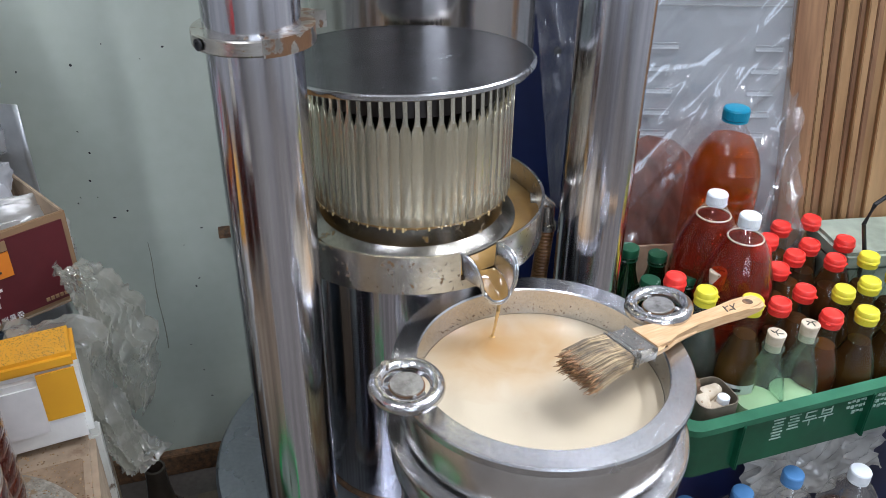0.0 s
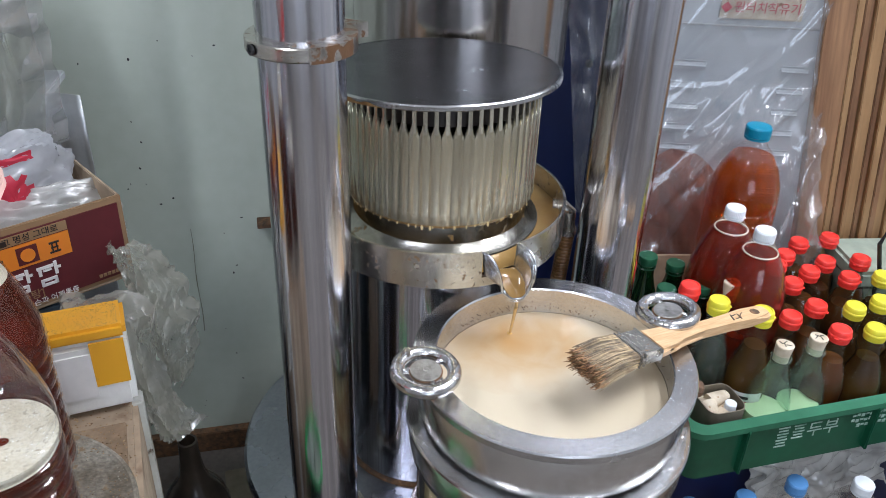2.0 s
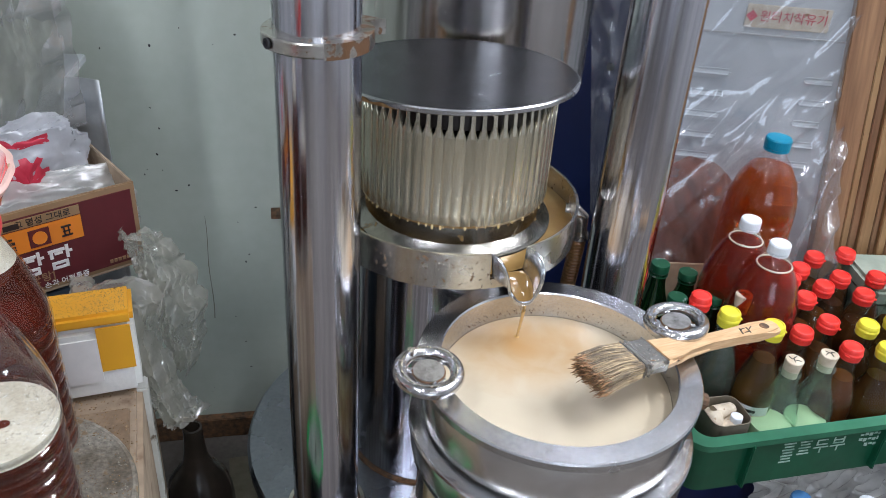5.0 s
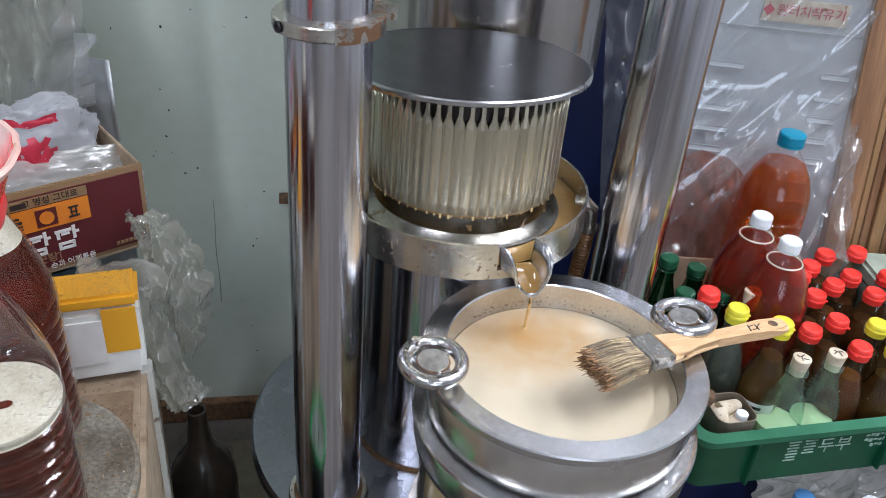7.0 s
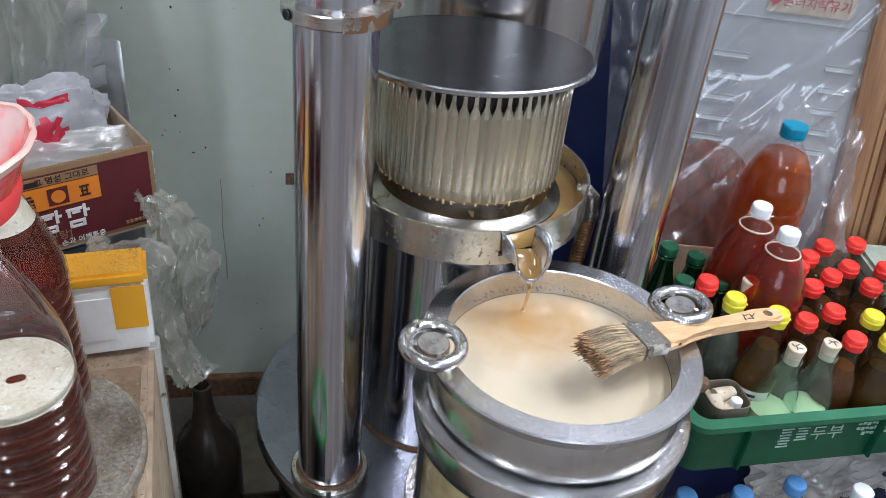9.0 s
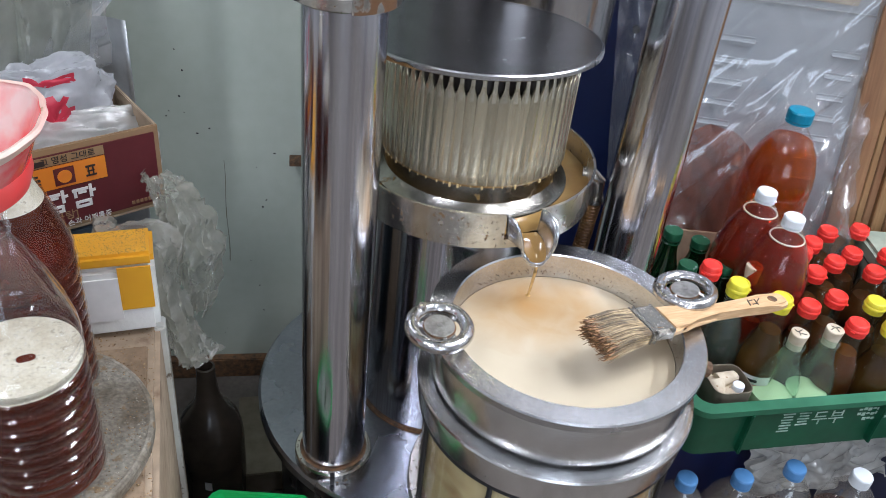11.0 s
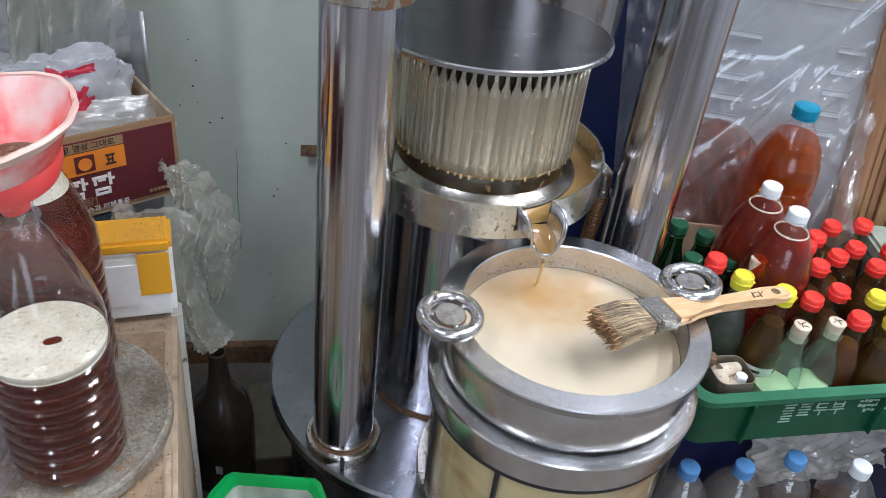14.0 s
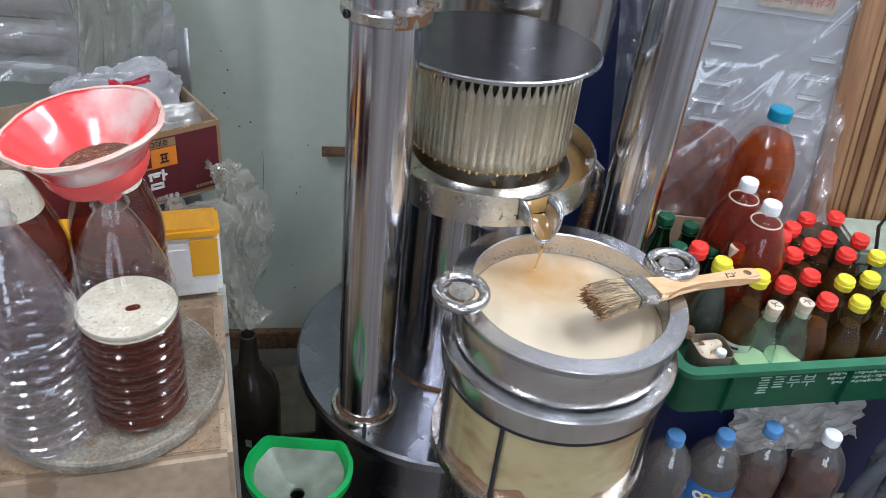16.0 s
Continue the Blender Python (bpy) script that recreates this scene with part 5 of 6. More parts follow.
def dshape(r, k=0.72):
    pts = []
    for i in range(40):
        a = math.pi * (0.5 + i / 39 * 1.0) + math.pi / 2
        pts.append(Vector((r * math.cos(a), r * math.sin(a) * 0.95)))
    pts += [Vector((r * 0.98, r * 0.22)), Vector((r * 0.80, r * 0.60)), Vector((r * 0.70, r * 0.68))]
    pts += [Vector((-r * 0.70, r * 0.68)), Vector((-r * 0.80, r * 0.60)), Vector((-r * 0.98, r * 0.22))]
    return pts


def dlathe(rows):
    bm = bmesh.new()
    rings = [[bm.verts.new((p.x + cx, p.y + cy, z)) for p in dshape(r)] for r, z, cx, cy in rows]
    for p, q in zip(rings, rings[1:]):
        n = len(p)
        for i in range(n):
            bm.faces.new((p[i], p[(i + 1) % n], q[(i + 1) % n], q[i]))
    return bm


part("rim", dlathe([(0.071, -0.016, 0, 0), (0.076, -0.014, 0, 0), (0.077, 0.0, 0, 0), (0.070, 0.001, 0, 0), (0.066, -0.006, 0, 0), (0.064, -0.016, 0, 0)]), GREEN_PLASTIC, gf, "thick green rim")
part("bowl", dlathe([(0.068, -0.013, 0, 0), (0.058, -0.020, 0, -0.003), (0.036, -0.029, 0, -0.012), (0.022, -0.0345, 0, -0.018)]), GREY_PLASTIC, gf, "cloudy grey bowl")
part("throat", lathe([(0.0260, -0.0335), (0.0150, -0.0352), (0.0105, -0.0385), (0.0105, -0.044)], 40, 0, -0.018), GREY_PLASTIC, gf, "round throat of the bowl")
part("spout", lathe([(0.0140, -0.038), (0.0125, -0.046), (0.0120, -0.090), (0.0110, -0.090), (0, -0.060), (0, -0.0605)], 24, 0, -0.018), BLACK, gf, "dark spout")
can = thing("oil_can", (-0.225, 0.53, FLOOR), 0, "dark plastic can under the funnel", "can")
part("can_body", lathe([(0, 0), (0.055, 0), (0.06, 0.006), (0.06, 0.29), (0.05, 0.312), (0.02, 0.325), (0.016, 0.334), (0.014, 0.334), (0.014, 0.30), (0.0, 0.30)], 32), BLACK, can)

# ---- crate with bottles ----
CX, CY, CYAW, CZ = 0.322, 0.795, 19.0, 0.560
ct = thing("plastic_crate", (CX, CY, CZ), CYAW, "green plastic tofu crate full of oil bottles", "crate")
CW, CD, CH = 0.62, 0.40, 0.092
part("crate_floor", block((CW - 0.02, CD - 0.02, 0.008), (CW / 2, CD / 2, 0.006), 0.002), GREEN_CRATE, ct)
for nm, sz, at in (("front_wall", (CW - 0.03, 0.006, CH - 0.012), (CW / 2, 0.010, CH / 2)), ("back_wall", (CW - 0.03, 0.006, CH - 0.012), (CW / 2, CD - 0.010, CH / 2)),
                   ("side_wall", (0.006, CD - 0.03, CH - 0.012), (0.010, CD / 2, CH / 2)), ("side_wall", (0.006, CD - 0.03, CH - 0.012), (CW - 0.010, CD / 2, CH / 2))):
    part(nm, block(sz, at, 0.0015), GREEN_CRATE, ct)


def rounded(w, d, r, n=6, ox=0.0, oy=0.0):
    pts = []
    for cx, cy, a0 in ((w - r, r, -90), (w - r, d - r, 0), (r, d - r, 90), (r, r, 180)):
        for k in range(n + 1):
            a = radians(a0 + 90 * k / n)
            pts.append((ox + cx + r * math.cos(a), oy + cy + r * math.sin(a)))
    return pts


def ring_band(outer, inn, z0, z1):
    bm = bmesh.new()
    n = len(outer)
    vs = [[bm.verts.new((x, y, z)) for x, y in pts] for pts, z in ((outer, z0), (outer, z1), (inn, z1), (inn, z0))]
    for k in range(4):
        a, b = vs[k], vs[(k + 1) % 4]
        for i in range(n):
            j = (i + 1) % n
            bm.faces.new((a[i], a[j], b[j], b[i]))
    return bm


part("top_rim", ring_band(rounded(CW + 0.012, CD + 0.012, 0.03, 6, -0.006, -0.006), rounded(CW - 0.024, CD - 0.024, 0.022, 6, 0.012, 0.012), CH - 0.010, CH), CRATE_EDGE, ct, "pale green rim")
part("corner_shell", ring_band(rounded(CW - 0.004, CD - 0.004, 0.026, 6, 0.002, 0.002), rounded(CW - 0.014, CD - 0.014, 0.022, 6, 0.007, 0.007), 0.0, CH - 0.010), GREEN_CRATE, ct)
for x in (0.085, 0.30, 0.50):
    part("rib", block((0.005, 0.014, CH - 0.012), (x, -0.002, CH / 2 - 0.002), 0.0015), GREEN_CRATE, ct)
strokes = []
for i in range(2):          # two dense signs that cannot be read
    for k in range(7 if i == 0 else 5):
        strokes.append((0.150 + 0.026 * i, 0.070 - 0.0058 * k, 0.019 - 0.004 * (k % 2), 0.0022))
CRATE_INK = mat("faded_pale_ink", (0.36, 0.48, 0.41), 0.5, 0.0, (0.08, 0.20, 0.14), 60, mixpos=(0.30, 0.50))
mark_bars("crate_lettering", strokes, CRATE_INK, ct, 0.0016, 0.0008, "faded pale lettering strokes")
lettering("crate_word", "두부", 0.030, CRATE_INK, ct, (0.217, 0.0014, 0.056), "faded pale printed word")
mark_bars("crate_small_print", [(0.268 + 0.0075 * (i % 19) + 0.012 * (i // 38), 0.068 - 0.010 * (i // 19) + 0.0012 * (i % 2), 0.0055, 0.0030 + 0.0014 * (i % 3)) for i in range(19 * 3 - 6)], CRATE_INK, ct, 0.0016, 0.0008)

SOJU = [(0, 0.006), (0.020, 0.002), (0.029, 0.0), (0.0315, 0.004), (0.0320, 0.010), (0.0320, 0.098), (0.0308, 0.115), (0.0255, 0.142), (0.0185, 0.166), (0.0142, 0.186), (0.0132, 0.200),
        (0.0132, 0.206), (0.0150, 0.208), (0.0150, 0.212), (0.0130, 0.214), (0.0130, 0.222)]


def make_soju(name, glass, oil, level, label, group, stopper):
    b = thing(name, (0, 0, 0), 0, label, "bottle", group)
    part("glass", lathe(SOJU, 36), glass, b)
    if oil:
        part("oil", lathe(inner(SOJU, 0.0022, 0.006, level), 32), oil, b, "oil filling")
    if stopper in ("red", "yellow"):
        m = RED_CAP if stopper == "red" else YELLOW_CAP
        c = part("stopper", lathe([(0.0135, 0.212), (0.0148, 0.212), (0.0152, 0.214), (0.0150, 0.221), (0.0162, 0.2225), (0.0165, 0.225), (0.0160, 0.228), (0.0153, 0.229), (0.0150, 0.236), (0.0138, 0.2385), (0.0118, 0.2392), (0.0110, 0.2375), (0, 0.2372)], 32), m, b, stopper + " plastic stopper")
        part("pull_tab", block((0.003, 0.006, 0.002), (0.0172, 0, 0.2250), 0.0006), m, c)
    elif stopper == "cork":
        c = part("stopper", lathe([(0, 0.205), (0.0105, 0.205), (0.0112, 0.222), (0.0124, 0.240), (0.0116, 0.2415), (0, 0.242)], 24, wobble=lambda a, z: 1 + 0.04 * math.sin(3 * a + z * 90)), CORK, b, "rolled paper cork")
        mk = bmesh.new()
        for x, y, w, r in ((0.002, 0.003, 0.009, 20), (-0.002, -0.002, 0.008, 70), (0.003, -0.004, 0.007, -30), (-0.004, 0.004, 0.006, 95)):
            block((w, 0.0013, 0.0008), (x, y, 0.2422), 0, mk, pose(0, 0, 0, 0, 0, r))
        part("pen_mark", mk, INK, c)
    elif stopper == "metal":
        part("cap", lathe([(0.0150, 0.205), (0.0150, 0.212), (0.0143, 0.2125), (0.0150, 0.2135), (0.0150, 0.2265), (0.0142, 0.2285), (0, 0.2285)], 32), GREEN_CAP, b, "green metal screw cap")
    return b


GC = "oil bottles in the crate"
spots = {
    "red": [(0.331, 0.976), (0.517, 1.14), (0.559, 1.183), (0.612, 1.205), (0.495, 1.107), (0.505, 1.05), (0.541, 1.092), (0.58, 1.13), (0.476, 0.956), (0.52, 0.991), (0.536, 0.93), (0.604, 1.08), (0.64, 1.136)],
    "yellow": [(0.421, 0.922), (0.578, 0.996), (0.662, 1.085), (0.633, 1.014), (0.593, 0.936), (0.682, 1.034), (0.648, 0.958)],
    "metal": [(0.28, 1.072), (0.303, 1.018), (0.338, 1.096), (0.362, 1.037)],
    "cork": [(0.392, 0.99), (0.443, 0.883), (0.497, 0.901)],
}
kinds = {
    "red": (GLASS_GREEN, OIL_DARK, 0.168, "pale green glass bottle of dark oil with a red stopper"),
    "yellow": (GLASS_GREEN, OIL_OLIVE, 0.170, "pale green glass bottle of oil with a yellow stopper"),
    "metal": (GLASS_DEEP, None, 0, "deep green glass bottle with a green metal cap"),
    "cork": (GLASS_MID, None, 0, "empty pale green glass bottle stopped with a paper cork"),
}
protos = {}
SQUAT = Matrix.Diagonal((1, 1, 0.866, 1))
for kind_, places in spots.items():
    g, o, lv, lb = kinds[kind_]
    proto = None
    for x, y in places:
        m = pose(x, y, CZ + 0.011, rnd.uniform(-1.5, 1.5), rnd.uniform(-1.5, 1.5), rnd.uniform(0, 360)) @ SQUAT
        if proto is None:
            proto = make_soju("glass_bottle", g, o, lv, lb, GC, kind_)
            proto.matrix_basis = m
            protos[kind_] = proto
        else:
            copy_thing(proto, m)
eb = make_soju("glass_bottle", GLASS_MID, None, 0, "empty cloudy green glass bottle with a yellow stopper", GC, "yellow")
eb.matrix_basis = pose(0.364, 0.942, CZ + 0.011) @ SQUAT
protos["yellow"].matrix_basis = pose(0.421, 0.922, CZ + 0.011) @ SQUAT
part("paper_label", sheet(lambda u, v: (0.0326 * math.cos(-2.5 + 1.5 * u), 0.0326 * math.sin(-2.5 + 1.5 * u), 0.070 + 0.022 * v), 14, 1), WHITE_PRINT, protos["yellow"], "torn white paper label")
part("label_edge", sheet(lambda u, v: (0.0328 * math.cos(-2.5 + 1.5 * u), 0.0328 * math.sin(-2.5 + 1.5 * u), 0.070 + 0.004 * v), 14, 1), RED_PRINT, protos["yellow"], "red label edge")
part("label_mark", sheet(lambda u, v: (0.0328 * math.cos(-2.1 + 0.5 * u), 0.0328 * math.sin(-2.1 + 0.5 * u), 0.079 + 0.006 * v), 8, 1), INK, protos["yellow"], "dark printed bar")
for (x, y) in ((0.443, 0.883), (0.497, 0.901)):
    s = thing("oil_sediment", (x, y, CZ + 0.0112), 0, "pale green sludge settled inside an empty bottle", "sediment")
    part("sludge", lathe([(0, 0.007), (0.028, 0.007), (0.0296, 0.062), (0.024, 0.0635), (0, 0.064)], 28), SEDIMENT, s)

BIG = [(0, 0.004), (0.035, 0.0), (0.049, 0.004), (0.0525, 0.014), (0.0525, 0.06), (0.051, 0.064), (0.051, 0.070), (0.0525, 0.074), (0.0525, 0.19), (0.050, 0.215), (0.040, 0.255), (0.026, 0.285), (0.0165, 0.300), (0.0135, 0.304), (0.0165, 0.306), (0.0165, 0.308), (0.0128, 0.310), (0.0128, 0.322)]
GW = "large bottles behind the crate bottles"
for x, y in ((0.399, 1.069), (0.426, 1.003)):
    pet_bottle((x, y, CZ + 0.011), rnd.uniform(0, 90), "large clear plastic bottle of red-brown oil with a white cap", GW, OIL_RED, 0.282, 0.0, WHITE_CAP, (1.0, 1.0, 0.90), PET, prof=BIG, rib=False)
    ob = thing("oil_froth", (x, y, CZ + 0.011), 0, "ring of froth on the oil inside a bottle", "froth")
    part("froth", torus(0.0246, 0.0013, 40, 8, 0.2554), FOAM, ob)
TEAL = [(0, 0.004), (0.040, 0.0), (0.054, 0.004), (0.057, 0.016)]
for k in range(9):
    zr = 0.030 + 0.0185 * k
    TEAL += [(0.0572, zr), (0.0572, zr + 0.009), (0.0545, zr + 0.0115), (0.0545, zr + 0.0145)]
TEAL += [(0.057, 0.200), (0.054, 0.225), (0.046, 0.252), (0.032, 0.276), (0.0205, 0.290), (0.0175, 0.296), (0.0175, 0.304), (0.0175, 0.320)]
pet_bottle((0.440, 1.172, 0.632), 0, "big clear plastic bottle of amber oil with a teal cap", GW, OIL_AMBER, 0.272, 0.0, TEAL_CAP, 1.0, PET, prof=TEAL, rib=False)

# tin of odds and ends in the crate corner
tin = thing("tin_tray", (0.370, 0.866, CZ - 0.030 + 0.011), 19, "small worn tin holding corks and stoppers", "tin")
part("tin_wall", ring_band(rounded(0.060, 0.060, 0.015, 5, -0.030, -0.030), rounded(0.057, 0.057, 0.0135, 5, -0.0285, -0.0285), 0.032, 0.118), TIN, tin)
part("tin_floor", prism(rounded(0.057, 0.057, 0.0135, 5, -0.0285, -0.0285), 0.080, 0.084), TIN, tin)
GO = "odds and ends in the tin"
for i, (x, y, rx, rz) in enumerate(((-0.014, 0.008, 70, 20), (0.004, -0.014, 80, 120), (-0.012, -0.012, 60, 200), (0.002, 0.012, 95, 300))):
    c = thing("paper_cork", (0.370 + x, 0.866 + y, CZ - 0.030 + 0.110 + 0.004 * i), 0, "used rolled paper cork in the tin", "cork", GO)
    c.matrix_basis = pose(0.370 + x, 0.866 + y, CZ - 0.030 + 0.108 + 0.003 * i, rx, 0, rz)
    part("paper", lathe([(0, -0.016), (0.009, -0.016), (0.011, 0.0), (0.0125, 0.015), (0, 0.016)], 16, wobble=lambda a, z: 1 + 0.07 * math.sin(3 * a + 60 * z)), CORK, c)
v = thing("small_vial", (0.384, 0.856, CZ - 0.030 + 0.096), 0, "small dark vial with a white cap in the tin", "vial", GO)
part("vial_glass", lathe([(0, 0), (0.0075, 0), (0.0075, 0.018), (0.006, 0.022), (0.006, 0.026)], 20), GLASS_BROWN, v)
part("vial_cap", lathe([(0.0085, 0.024), (0.0085, 0.034), (0.0075, 0.035), (0, 0.035)], 20), WHITE_CAP, v)

# ---- support and machine behind ----
RED_BAG = film("reddish_plastic", (0.95, 0.60, 0.50), 0.62, (0.50, 0.17, 0.10), 0.15, 1.6, 0.3, 50)
bs = thing("blue_machine", (CX, CY, FLOOR), CYAW, "dark blue painted machine body under the crate", "machine")
part("casing", block((0.66, 0.30, CZ - FLOOR - 0.001), (0.34, 0.24, (CZ - FLOOR) / 2), 0.008), BLUE_PAINT, bs)
bt = thing("blue_locker", (0.16, 1.42, FLOOR), 4, "dark blue painted steel locker behind the press", "locker")
part("sheet", block((0.36, 0.06, 1.4), (0, 0, 0.7), 0.006), BLUE_PAINT, bt)
part("knob", lathe([(0, 0.0), (0.006, 0.001), (0.007, 0.008), (0, 0.010)], 16), BLACK, bt).matrix_basis = pose(0.03, -0.03, 0.80, 90)
cb = thing("white_cabinet", (0.44, 1.290, FLOOR), 0, "white enamelled cabinet with louvres under clear plastic", "cabinet")
part("casing", block((0.37, 0.12, 1.30), (0, 0.06, 0.65), 0.006), CAB, cb)
for i in range(7):
    z = 0.837 - 0.037 * i
    for x in (-0.098, 0.075):
        part("louvre", block((0.068 if x < 0 else 0.056, 0.015, 0.021 if x < 0 else 0.015), (x, 0.001, z), 0.0068, None, pose(0, 0, 0, 20, 0, 0), 3), CAB, cb)
plate = part("name_plate", block((0.13, 0.003, 0.036), (0.0, -0.0022, 0.935), 0.001), CORK, cb, "cream sign with red print")
lettering("plate_print", "원터치착유기", 0.019, RED_PRINT, cb, (0.008, -0.0045, 0.935))
part("plate_emblem", prism([(0.009, 0), (0, 0.009), (-0.009, 0), (0, -0.009)], 0, 0.0006), RED_PRINT, cb, "red diamond emblem", smooth=False).matrix_basis = pose(-0.056, -0.0040, 0.935, 90)
part("seam", block((0.33, 0.003, 0.003), (0, -0.0012, 0.905), 0.0005), PACK_GREY, cb, "panel seam")
rb2 = thing("reddish_bag", (0.345, 1.2725, 0.53), 0, "crumpled reddish plastic bag dimly seen behind clear plastic", "plastic bag")


def red_bag(u, v):
    top = 0.285 + 0.05 * math.sin(2.6 * u + 0.6) + 0.03 * noise.noise(Vector((u * 4, 1.5, 2)))
    k = abs(noise.noise(Vector((u * 5 + v * 3, v * 4, 2)))) + 0.5 * abs(noise.noise(Vector((u * 12, v * 9 + u * 6, 5))))
    return (-0.085 + 0.20 * u + 0.012 * noise.noise(Vector((v * 4, u * 2, 1))), 0.008 - 0.012 * k, top * v)


part("bag_skin", sheet(red_bag, 70, 60), RED_BAG, rb2)
cv = thing("plastic_cover", (0.44, 1.277, FLOOR), 0, "wrinkled clear plastic sheet draped over the cabinet", "plastic sheet")


def drape(u, v):
    z = 0.42 + 0.88 * v
    x = -0.165 + 0.29 * u - 0.10 * (z - 0.90) * u
    a, b = x * 0.85 - z * 0.53, x * 0.53 + z * 0.85
    side = 0.35 + 0.9 * max(0, u - 0.45) + 0.8 * max(0, 0.5 - v)
    ridge = max(0, 1 - 6 * abs(noise.noise(Vector((a * 11, b * 3, 5)))))
    small = max(0, 1 - 7 * abs(noise.noise(Vector((a * 26, b * 8, 2)))))
    k = side * (0.8 * ridge + 0.5 * small) + 0.5 * abs(noise.noise(Vector((x * 9, z * 6, 8))))
    edge = max(0, u - 0.9) * 0.12
    return (x, -0.003 - 0.0075 * k + edge - 0.30 * max(0, 0.45 - v) * (0.6 + 0.6 * k), z)


part("film_sheet", sheet(drape, 110, 170), SHEET, cv)


def side_fold(u, v):
    z = 0.55 + 0.70 * v
    x = -0.30 + 0.14 * u + 0.10 * (0.5 - v) * (1 - u)
    k = abs(noise.noise(Vector((x * 20, z * 6, 4)))) + 0.5 * abs(noise.noise(Vector((x * 40, z * 22, 9))))
    return (x, 0.03 - 0.03 * k - 0.03 * u, z)


part("side_fold", sheet(side_fold, 50, 90), SHEET, cv, "loose side fold of the clear sheet")
cs = thing("cardboard_sheet", (0.345, 1.15, 0.52), 12, "torn cardboard sheet standing behind the bottles", "cardboard")
part("board", block((0.17, 0.005, 0.20), (-0.01, 0.0, 0.10), 0.001, None, pose(0, 0, 0, -6, 3, 0)), CARD, cs)
st = thing("carton_step", (0.440, 1.172, FLOOR), 8, "plain carton carrying the big amber bottle", "cardboard box")
part("carton", block((0.10, 0.10, 0.461), (0, 0, 0.2305), 0.003), CARD, st)

# stacked boards leaning at the far side
GBD = "boards leaning on the wall"
xb = 0.573
for i, w in enumerate((0.046, 0.012, 0.014, 0.009, 0.016, 0.010, 0.013, 0.011, 0.018, 0.075, 0.09)):
    d = 0.09 - 0.006 * (i % 3)
    b = thing("timber_board", (0, 0, 0), 0, "wide pale pine board with dark knots, leaning" if i > 8 else "upright planed timber board leaning with others", "board", GBD)
    b.matrix_basis = pose(xb + w / 2 + 0.075, 1.30 - 0.003 * (i % 4), FLOOR + 0.01, -1.0, -7.0, 0)
    part("plank", block((w - 0.0012, d, 1.45), (0, 0, 0.725), 0.0015), WOOD if i in (0, 2, 5, 7) else PINE, b)
    xb += w
gt = thing("plastic_tub", (0.80, 1.20, 0.70), 8, "edge of a pale green plastic tub behind the bottles", "tub")
part("tub_rim", block((0.34, 0.12, 0.030), (0, 0, 0.015), 0.006), GREY_PLASTIC, gt)
part("tub_body", block((0.32, 0.10, 0.53), (0, 0, -0.265), 0.006), GREY_PLASTIC, gt)
cab_ = thing("black_cable", (0.66, 1.12, 0.73), 0, "thin black cable in a loop", "cable")
part("wire", tube([(0.03, 0.03, -0.10), (0.01, 0.0, 0.0), (-0.006, 0.0, 0.055), (0.002, 0.0, 0.09), (0.025, 0.0, 0.113), (0.06, 0.0, 0.122), (0.14, 0.0, 0.125)], 0.0035, 8), BLACK, cab_)

# ---- lower right: plastic bottles, bag and hoses ----
LABEL_BLUE = mat("blue_label", (0.03, 0.16, 0.42), 0.35, 0.0, (0.02, 0.11, 0.32), 20)
GL = "dusty bottles under the crate"
SQ = [(0, 0.004), (0.034, 0.0), (0.045, 0.004), (0.047, 0.014), (0.047, 0.20), (0.046, 0.222), (0.038, 0.250), (0.024, 0.272), (0.016, 0.281), (0.0135, 0.285), (0.0135, 0.300)]
low = thing("low_bench", (0.50, 0.79, FLOOR), 15, "low dark bench under the crate", "bench")
part("bench_top", block((0.46, 0.16, 0.025), (0.03, -0.02, 0.0125), 0.003), RUST, low)
for x, y, cp, lvl in ((0.351, 0.817, BLUE_CAP, 0.0), (0.438, 0.840, BLUE_CAP, 0.0), (0.525, 0.878, BLUE_CAP, 0.185), (0.628, 0.885, WHITE_CAP, 0.200)):
    low_b = pet_bottle((x, y, FLOOR + 0.0255), 0, "dusty clear plastic bottle with a %s cap" % ("blue" if cp is BLUE_CAP else "white"), GL, OIL_BROWN if lvl else None, lvl, 0.0, cp, 1.0, PET_DIRTY, prof=SQ, rib=False)
    if x == 0.438:
        part("label_band", sheet(lambda u, v: (0.0475 * math.cos(-2.7 + 2.4 * u), 0.0475 * math.sin(-2.7 + 2.4 * u), 0.135 + 0.07 * v), 24, 1), LABEL_BLUE, low_b, "blue wrap label with bright shapes")
        for a, z, m in ((-2.05, 0.182, WHITE_PRINT), (-1.75, 0.184, YELLOW_CAP), (-1.42, 0.180, WHITE_PRINT), (-1.9, 0.158, RED_PRINT), (-1.55, 0.156, YELLOW_CAP)):
            part("label_shape", torus(0.0075, 0.0028, 20, 6), m, low_b).matrix_basis = pose(0.0478 * math.cos(a), 0.0478 * math.sin(a), z, 90, 0, math.degrees(a) + 90) @ Matrix.Diagonal((1, 1, 0.25, 1))
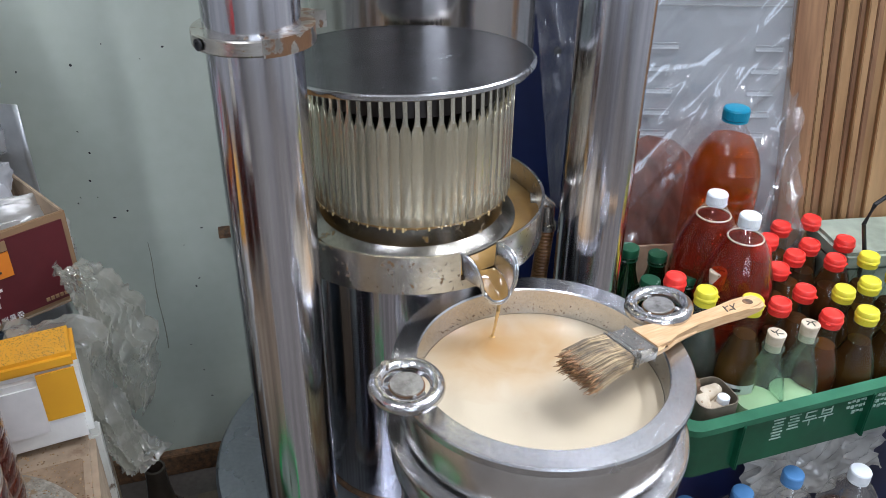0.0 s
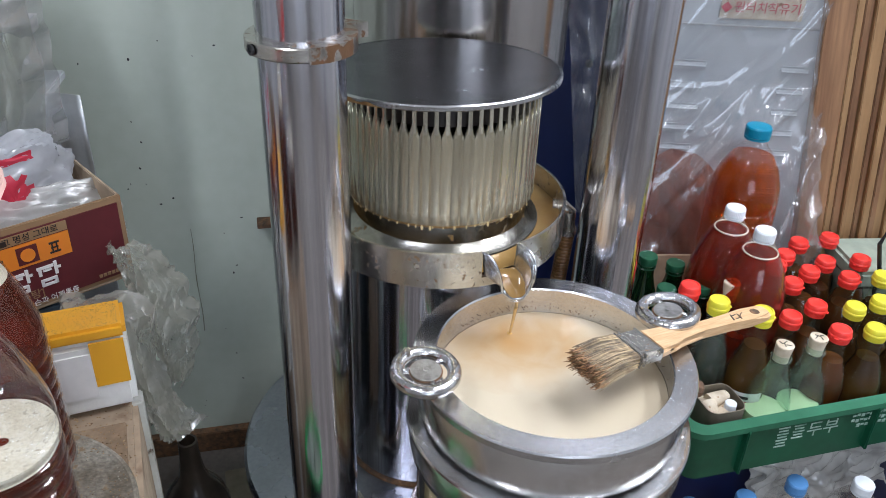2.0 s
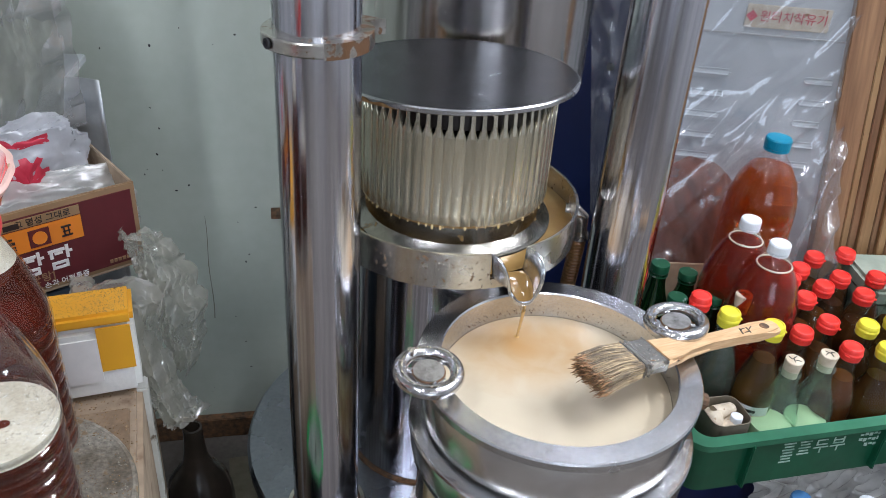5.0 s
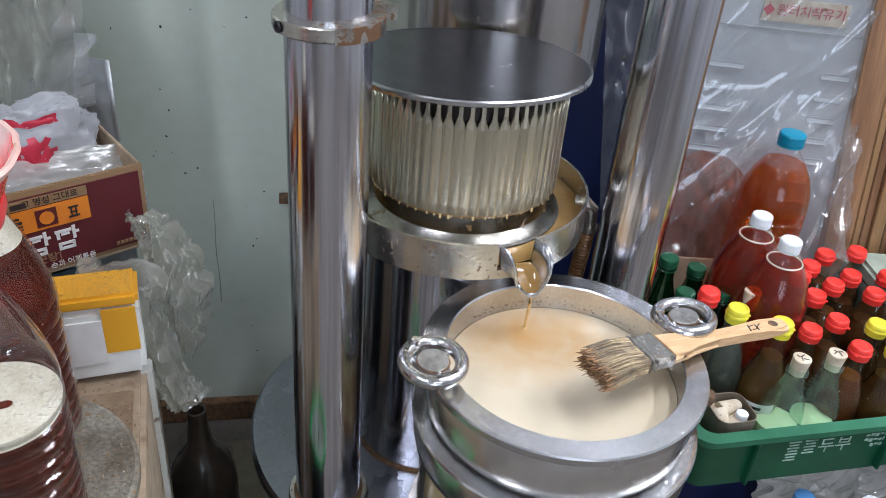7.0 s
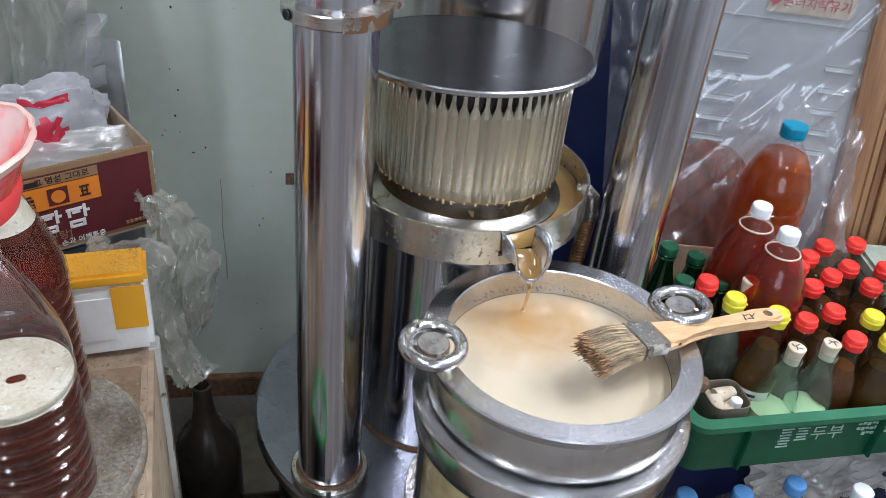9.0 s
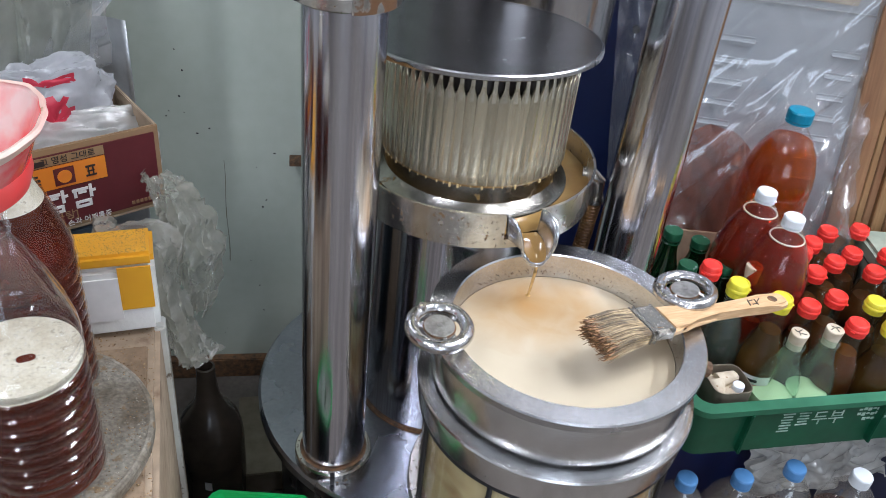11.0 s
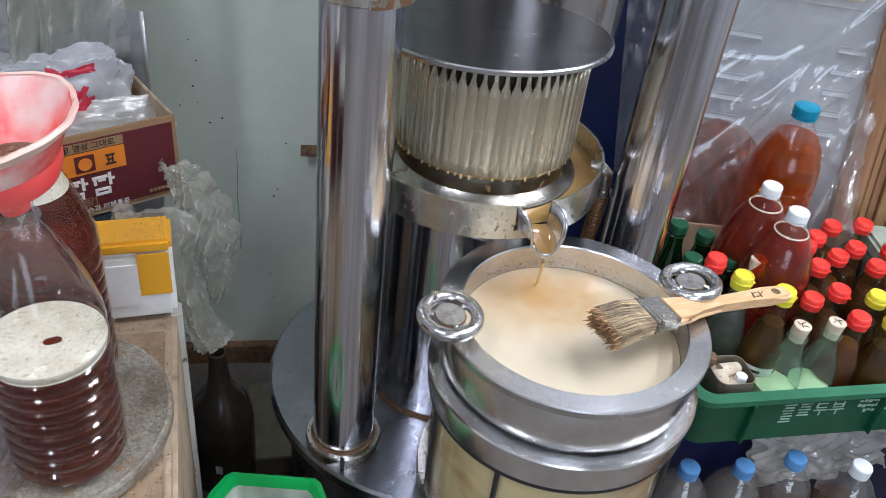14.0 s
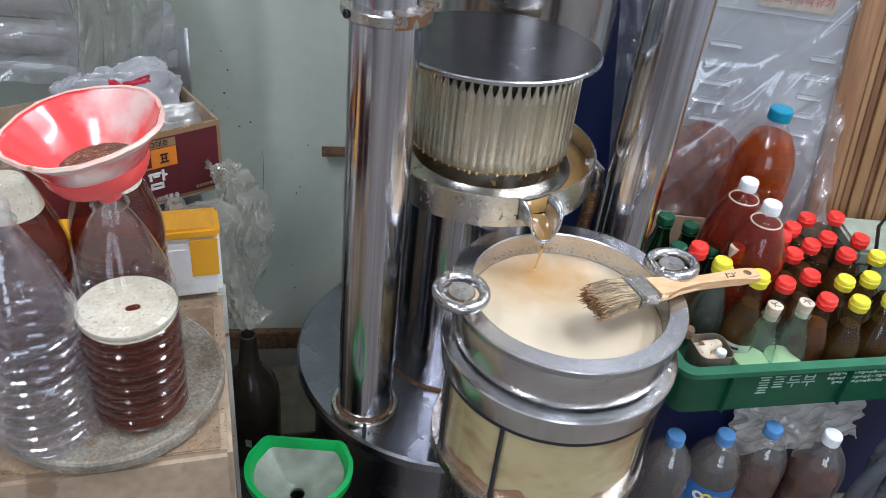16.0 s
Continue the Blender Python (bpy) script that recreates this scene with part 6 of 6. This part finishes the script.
wb = thing("clear_bag", (0.600, 0.898, 0.466), 19, "crumpled white plastic bag stuffed under the crate", "plastic bag")
def stuffed(seed, lift):
    def f(u, v):
        x, z = -0.125 + 0.25 * u, -0.055 + 0.115 * v
        a, b = x * 0.8 + z * 0.6, z * 0.8 - x * 0.6
        k = 2.2 * abs(noise.noise(Vector((a * 24, b * 9, seed)))) + abs(noise.noise(Vector((a * 30 + b * 20, b * 40, seed + 3)))) + 0.4 * abs(noise.noise(Vector((x * 90, z * 90, seed))))
        edge = 1 + 0.35 * noise.noise(Vector((u * 6, v * 6, seed)))
        return (x * edge, lift + 0.03 * v - 0.010 * k, z * (1 + 0.3 * noise.noise(Vector((u * 5, 2.0, seed)))) + 0.012 * math.sin(5 * u + seed))
    return f


part("bag_skin", sheet(stuffed(3.0, 0.034), 110, 70), WHITE_BAG, wb)
part("bag_fold", sheet(stuffed(8.0, 0.052), 90, 60), WHITE_BAG, wb, "second fold of the bag")
hs = thing("hose_coil", (0.905, 0.90, FLOOR), 0, "coil of thick dark grey rubber hose", "hose")
for i in range(6):
    r = 0.115 + 0.019 * i
    pts = [((r + 0.008 * math.sin(6 * math.pi * k / 72 + 2 * i)) * math.cos(2 * math.pi * k / 72), 0.012 * math.sin(4 * math.pi * k / 72 + i) - 0.020 * (i % 3), 0.235 + r * math.sin(2 * math.pi * k / 72)) for k in range(73)]
    part("hose_turn", tube(pts, 0.0125, 16), RUBBER, hs)


# ---- what moves ----
def motions():
    walk(the_lid, [(t, pose(-0.048, AY, z, -3.0, -1.2, 0)) for t, z in ((0, 1.1095), (1.0, 1.108), (2.0, 1.106), (4.0, 1.1035), (6.5, 1.1000), (8.0, 1.0985), (9.0, 1.0980), (11.5, 1.0975), (13.0, 1.0970), (16.0, 1.0945))])
    rows = []
    for k in range(65):
        t = 0.25 * k
        rows.append((t, pose(0.062, 0.747, 0.890, 1.6 * math.sin(2.3 * t), 1.4 * math.sin(3.1 * t + 1), 5 * math.sin(1.7 * t))))
    walk(the_stream, rows)


motions()
